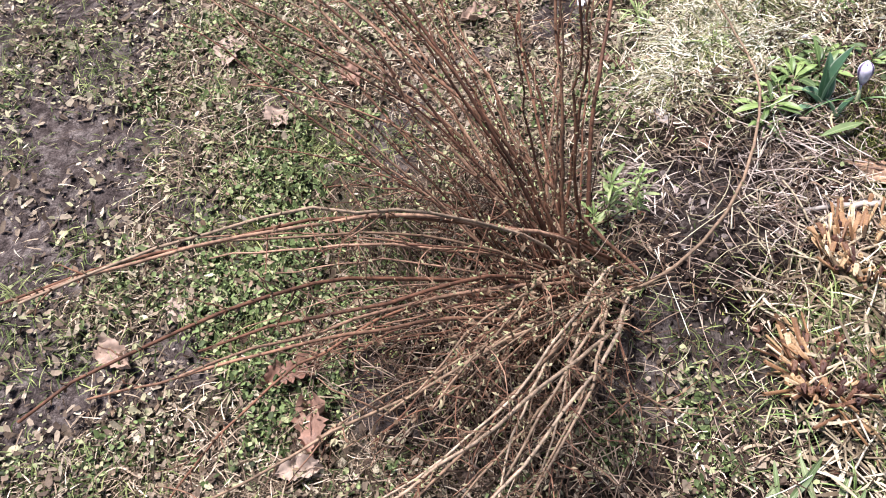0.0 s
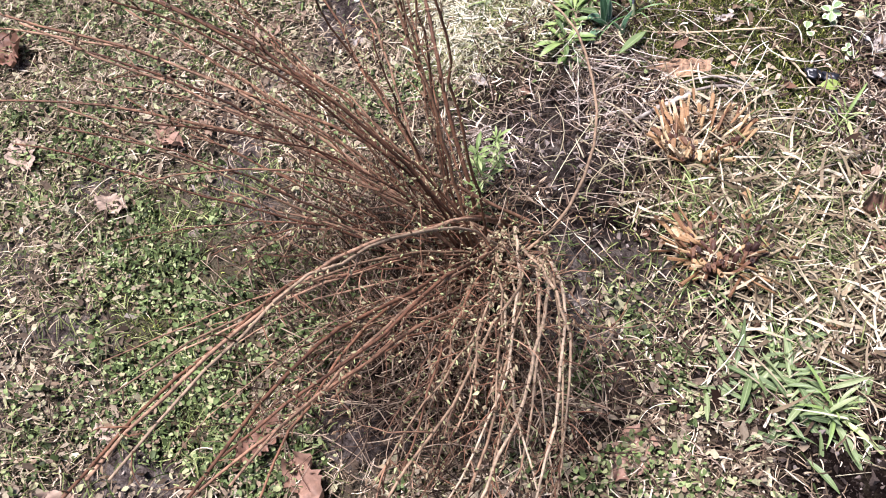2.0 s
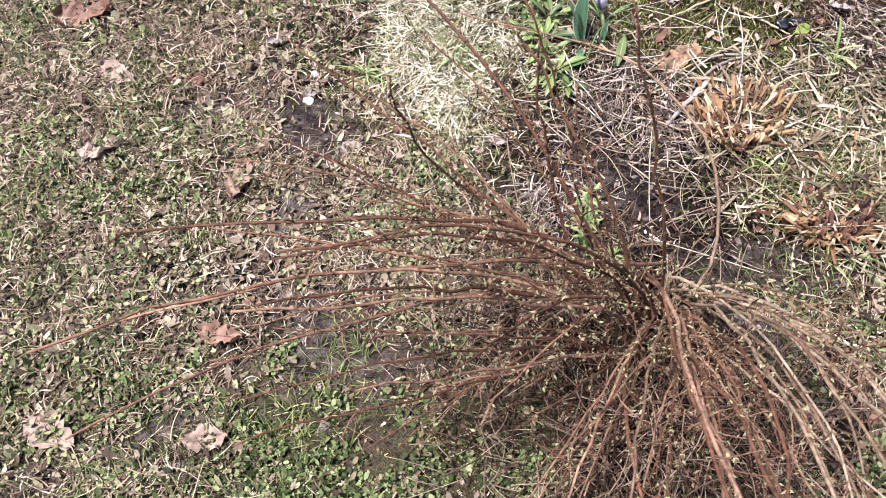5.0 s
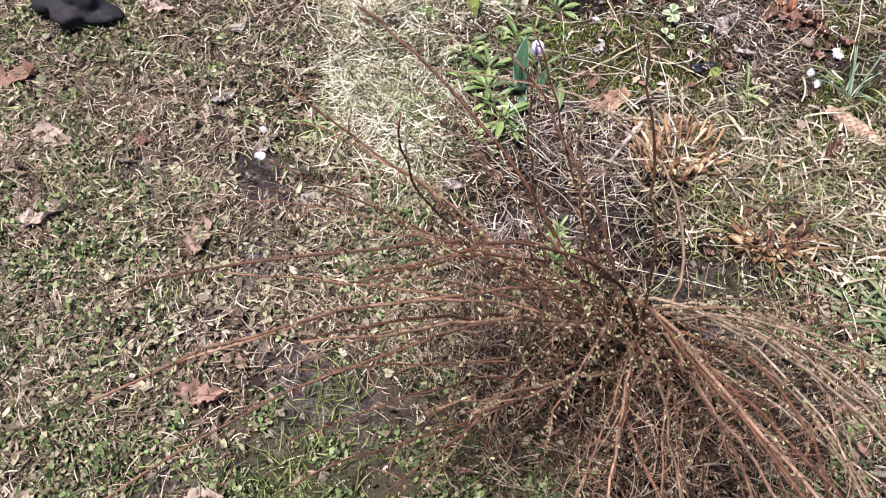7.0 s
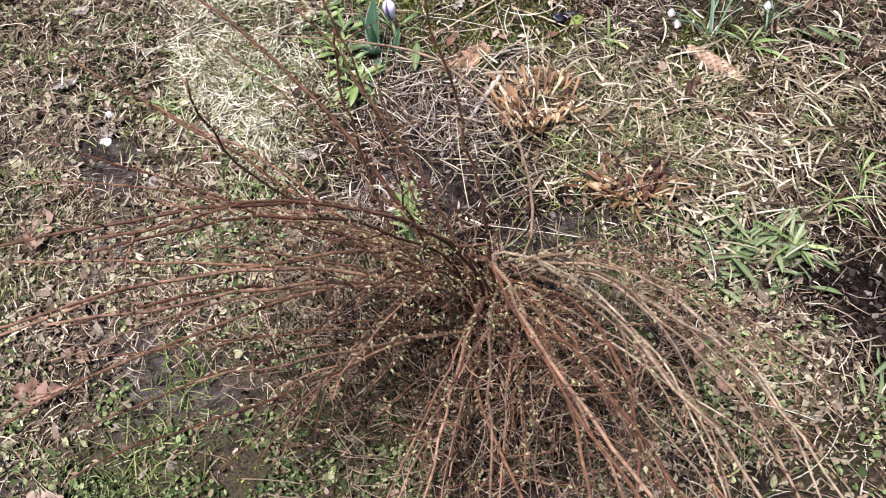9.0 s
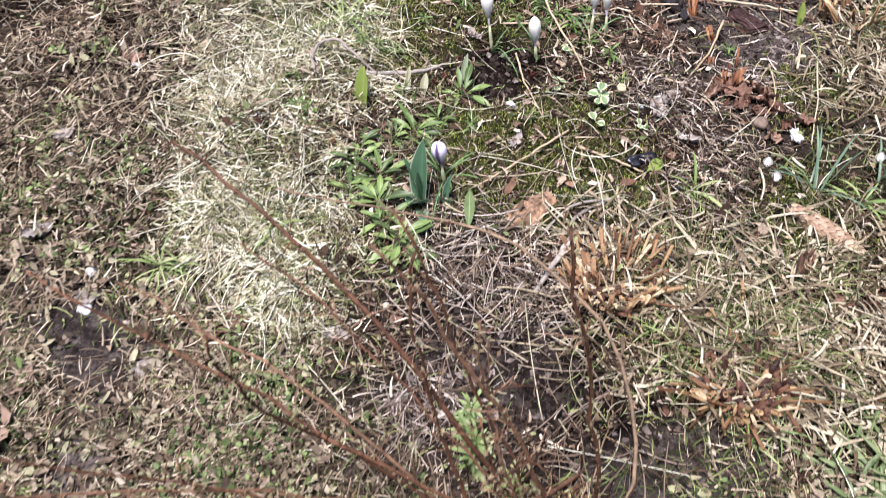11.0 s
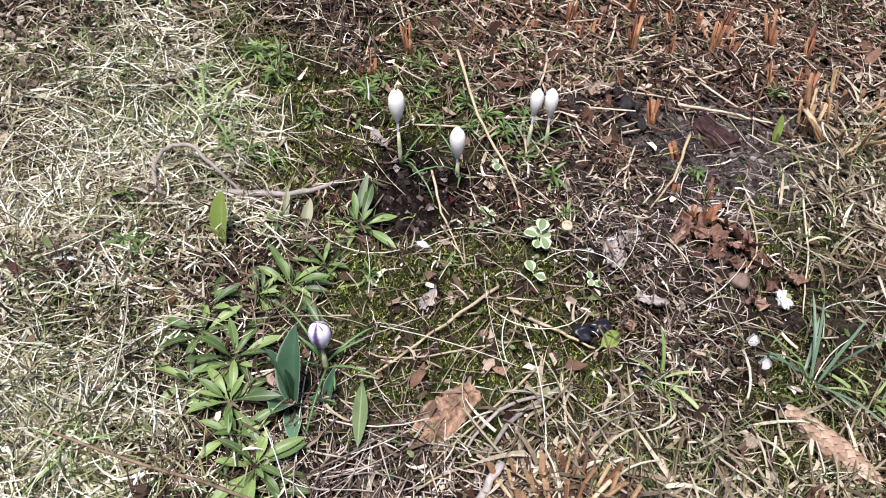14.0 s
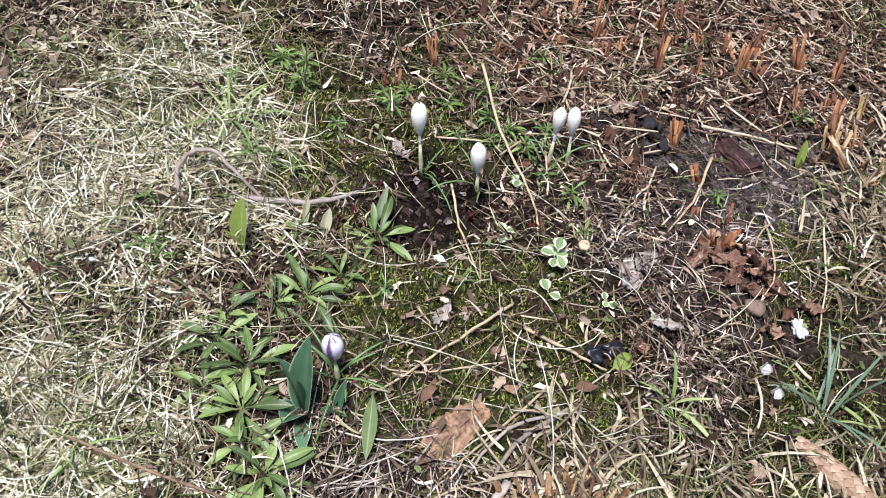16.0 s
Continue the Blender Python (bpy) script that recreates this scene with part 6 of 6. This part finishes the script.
for pts, r in (([(-1.085, 1.106, 0.006), (-1.13, 1.146, 0.026), (-1.123, 1.176, 0.034), (-1.093, 1.193, 0.042), (-1.062, 1.18, 0.036), (-1.024, 1.183, 0.018), (-0.985, 1.17, 0.006)], 0.0036), ([(-1.04, 1.165, 0.012), (-0.945, 1.208, 0.020), (-0.907, 1.269, 0.012)], 0.0046),
               ([(-0.52, 1.11, 0.008), (-0.57, 1.02, 0.014), (-0.58, 0.94, 0.008)], 0.0036), ([(-0.515, 1.105, 0.008), (-0.585, 1.03, 0.018), (-0.605, 0.95, 0.008)], 0.0026), ([(-0.56, 0.96, 0.02), (-0.57, 0.90, 0.015), (-0.585, 0.84, 0.006)], 0.005)):
    stalk(pts, r, M_GREYWOOD, GREY, "grey_stalk")
for x, y, tall, lx, ly in ((-1.017, 1.48, 0.16, -0.01, 0.02), (-1.08, 1.40, 0.10, 0.0, 0.01), (-0.86, 1.64, 0.12, 0.0, 0.02), (-0.97, 1.52, 0.09, -0.02, 0.01)):
    stalk([(x, y, -0.004), (x + lx * 0.4, y + ly * 0.4, tall * 0.5), (x + lx, y + ly, tall)], 0.0016, M_TWIG, "thin brown dead stem standing upright", "upright_stem")
solo("stem_ring", hollow_stem("stem_ring", M_STALK, 10, 0.0075, 0.72), place(-0.588, 1.352, 0.0, 0, 30, 250) @ Matrix.Diagonal((1, 1, 0.03, 1)), "short hollow pale stem end", "stalk")


# ---- the thicker straw pieces, one by one ----
M_STRAWPIECE = pieces_material("straw_piece", [(0, (0.176, 0.11, 0.0616)), (0.3, (0.352, 0.273, 0.167)), (0.7, (0.475, 0.396, 0.273)), (1, (0.598, 0.537, 0.414))], 0.6, 0.35, "object", 150, 0.35)
PIECES = []
for length, r in ((0.035, 0.0024), (0.05, 0.0019), (0.065, 0.0025), (0.045, 0.0030), (0.075, 0.0018), (0.028, 0.0027), (0.10, 0.0021), (0.055, 0.0014)):
    bow = rng.normal(0, 0.06)
    PIECES.append(stem_mesh("straw_piece", [(length * (f - 0.5), bow * length * (1 - (2 * f - 1) ** 2), 0) for f in (0, 0.33, 0.66, 1)], [r, r * 0.95, r * 1.02, r * 0.9], M_STRAWPIECE, 7))
spot = sown(120, lambda x, y: np.clip(spots(x, y, CHIPS) - lawn_at(x, y), 0, 1), (-0.75, 0.25, 0.55, 1.95))
for (x, y), k in zip(spot, rng.integers(0, len(PIECES), len(spot))):
    m = place(x, y, rng.uniform(0.004, 0.018), rng.uniform(0, 360), rng.normal(0, 9), rng.uniform(0, 360)) @ Matrix.Diagonal((1, 1, rng.uniform(0.45, 0.9), 1))
    solo("straw_piece", PIECES[k], m, "pale chopped stem piece lying by the stumps", "straw", "straw pieces")


# ---- young shoots and withered leaves in the bare soil ----
M_SHOOT = pieces_material("red_shoot", [(0.0, (0.09, 0.018, 0.016)), (1.0, (0.17, 0.035, 0.028))], 0.4, 0.45, "object", 90, 0.35)
M_OLDLEAF = fresh_leaf_material("fading_leaf", (0.36, 0.36, 0.22), (0.46, 0.45, 0.29), (0.56, 0.54, 0.38), 0.5, 0.2)
M_GREYLEAF = fresh_leaf_material("grey_green_leaf", (0.16, 0.22, 0.12), (0.22, 0.28, 0.16), (0.30, 0.36, 0.22), 0.5, 0.2)
SHOOT = [leaf_mesh("shoot_scale", t, 0.011, M_SHOOT, 0.8, 0.1, 0.4, 0.7, 0.0, 0.0, 8, 5, 0.02) for t in (0.022, 0.017)]
for x, y in ((-0.907, 1.206), (-0.892, 1.222), (-0.875, 1.235), (-0.755, 1.313), (-0.674, 1.344), (-0.665, 1.352)):
    ob = thing("red_shoot", place(x, y, -0.003, rng.uniform(0, 360)), "dark red pointed shoot breaking through bare soil", "plant", "red shoots")
    for k in range(4):
        part("scale", SHOOT[k % 2], ob, pose(0.002 * math.cos(1.57 * k), 0.002 * math.sin(1.57 * k), 0, 0, -80 + rng.normal(0, 5), 90 * k))
for x, y, tall, wide, az, mat, label in ((-0.915, 1.175, 0.045, 0.017, 100, M_OLDLEAF, "withered cream-coloured leaf standing in soil"), (-0.865, 1.235, 0.060, 0.013, 95, M_GREYLEAF, "upright grey-green leaf tip standing in soil"), (-0.945, 1.175, 0.050, 0.011, 110, M_OLDLEAF, "withered cream-coloured leaf standing in soil")):
    solo("standing_leaf", leaf_mesh("standing_leaf", tall, wide, mat, 0.5, 0.25, 0.5, 0.7, 0.03, 0.2, 11, 5, 0.03), place(x, y, -0.003) @ pose(0, 0, 0, 0, -72, az), label, "leaf")
for x, y, s in ((-0.58, 1.645, 0.015), (-0.545, 1.615, 0.012), (-0.471, 1.936, 0.016), (-0.565, 1.66, 0.010)):
    lump("dark_stone", x, y, (s, s * 0.8, s * 0.7), M_CLOD, "dark rough stone half sunk in soil", "stone", 0.3, 0.3, 70 * s * 1000, 0, 3)
for x, y, s in ((-1.157, 0.542, 0.011), (-1.369, 0.772, 0.010), (-1.408, 1.004, 0.008)):
    lump("pale_stone", x, y, (s, s * 0.7, s * 0.45), M_PALESTONE, "pale whitish stone lying on the lawn", "stone", 0.3, 0.2, 20, 0, 3)
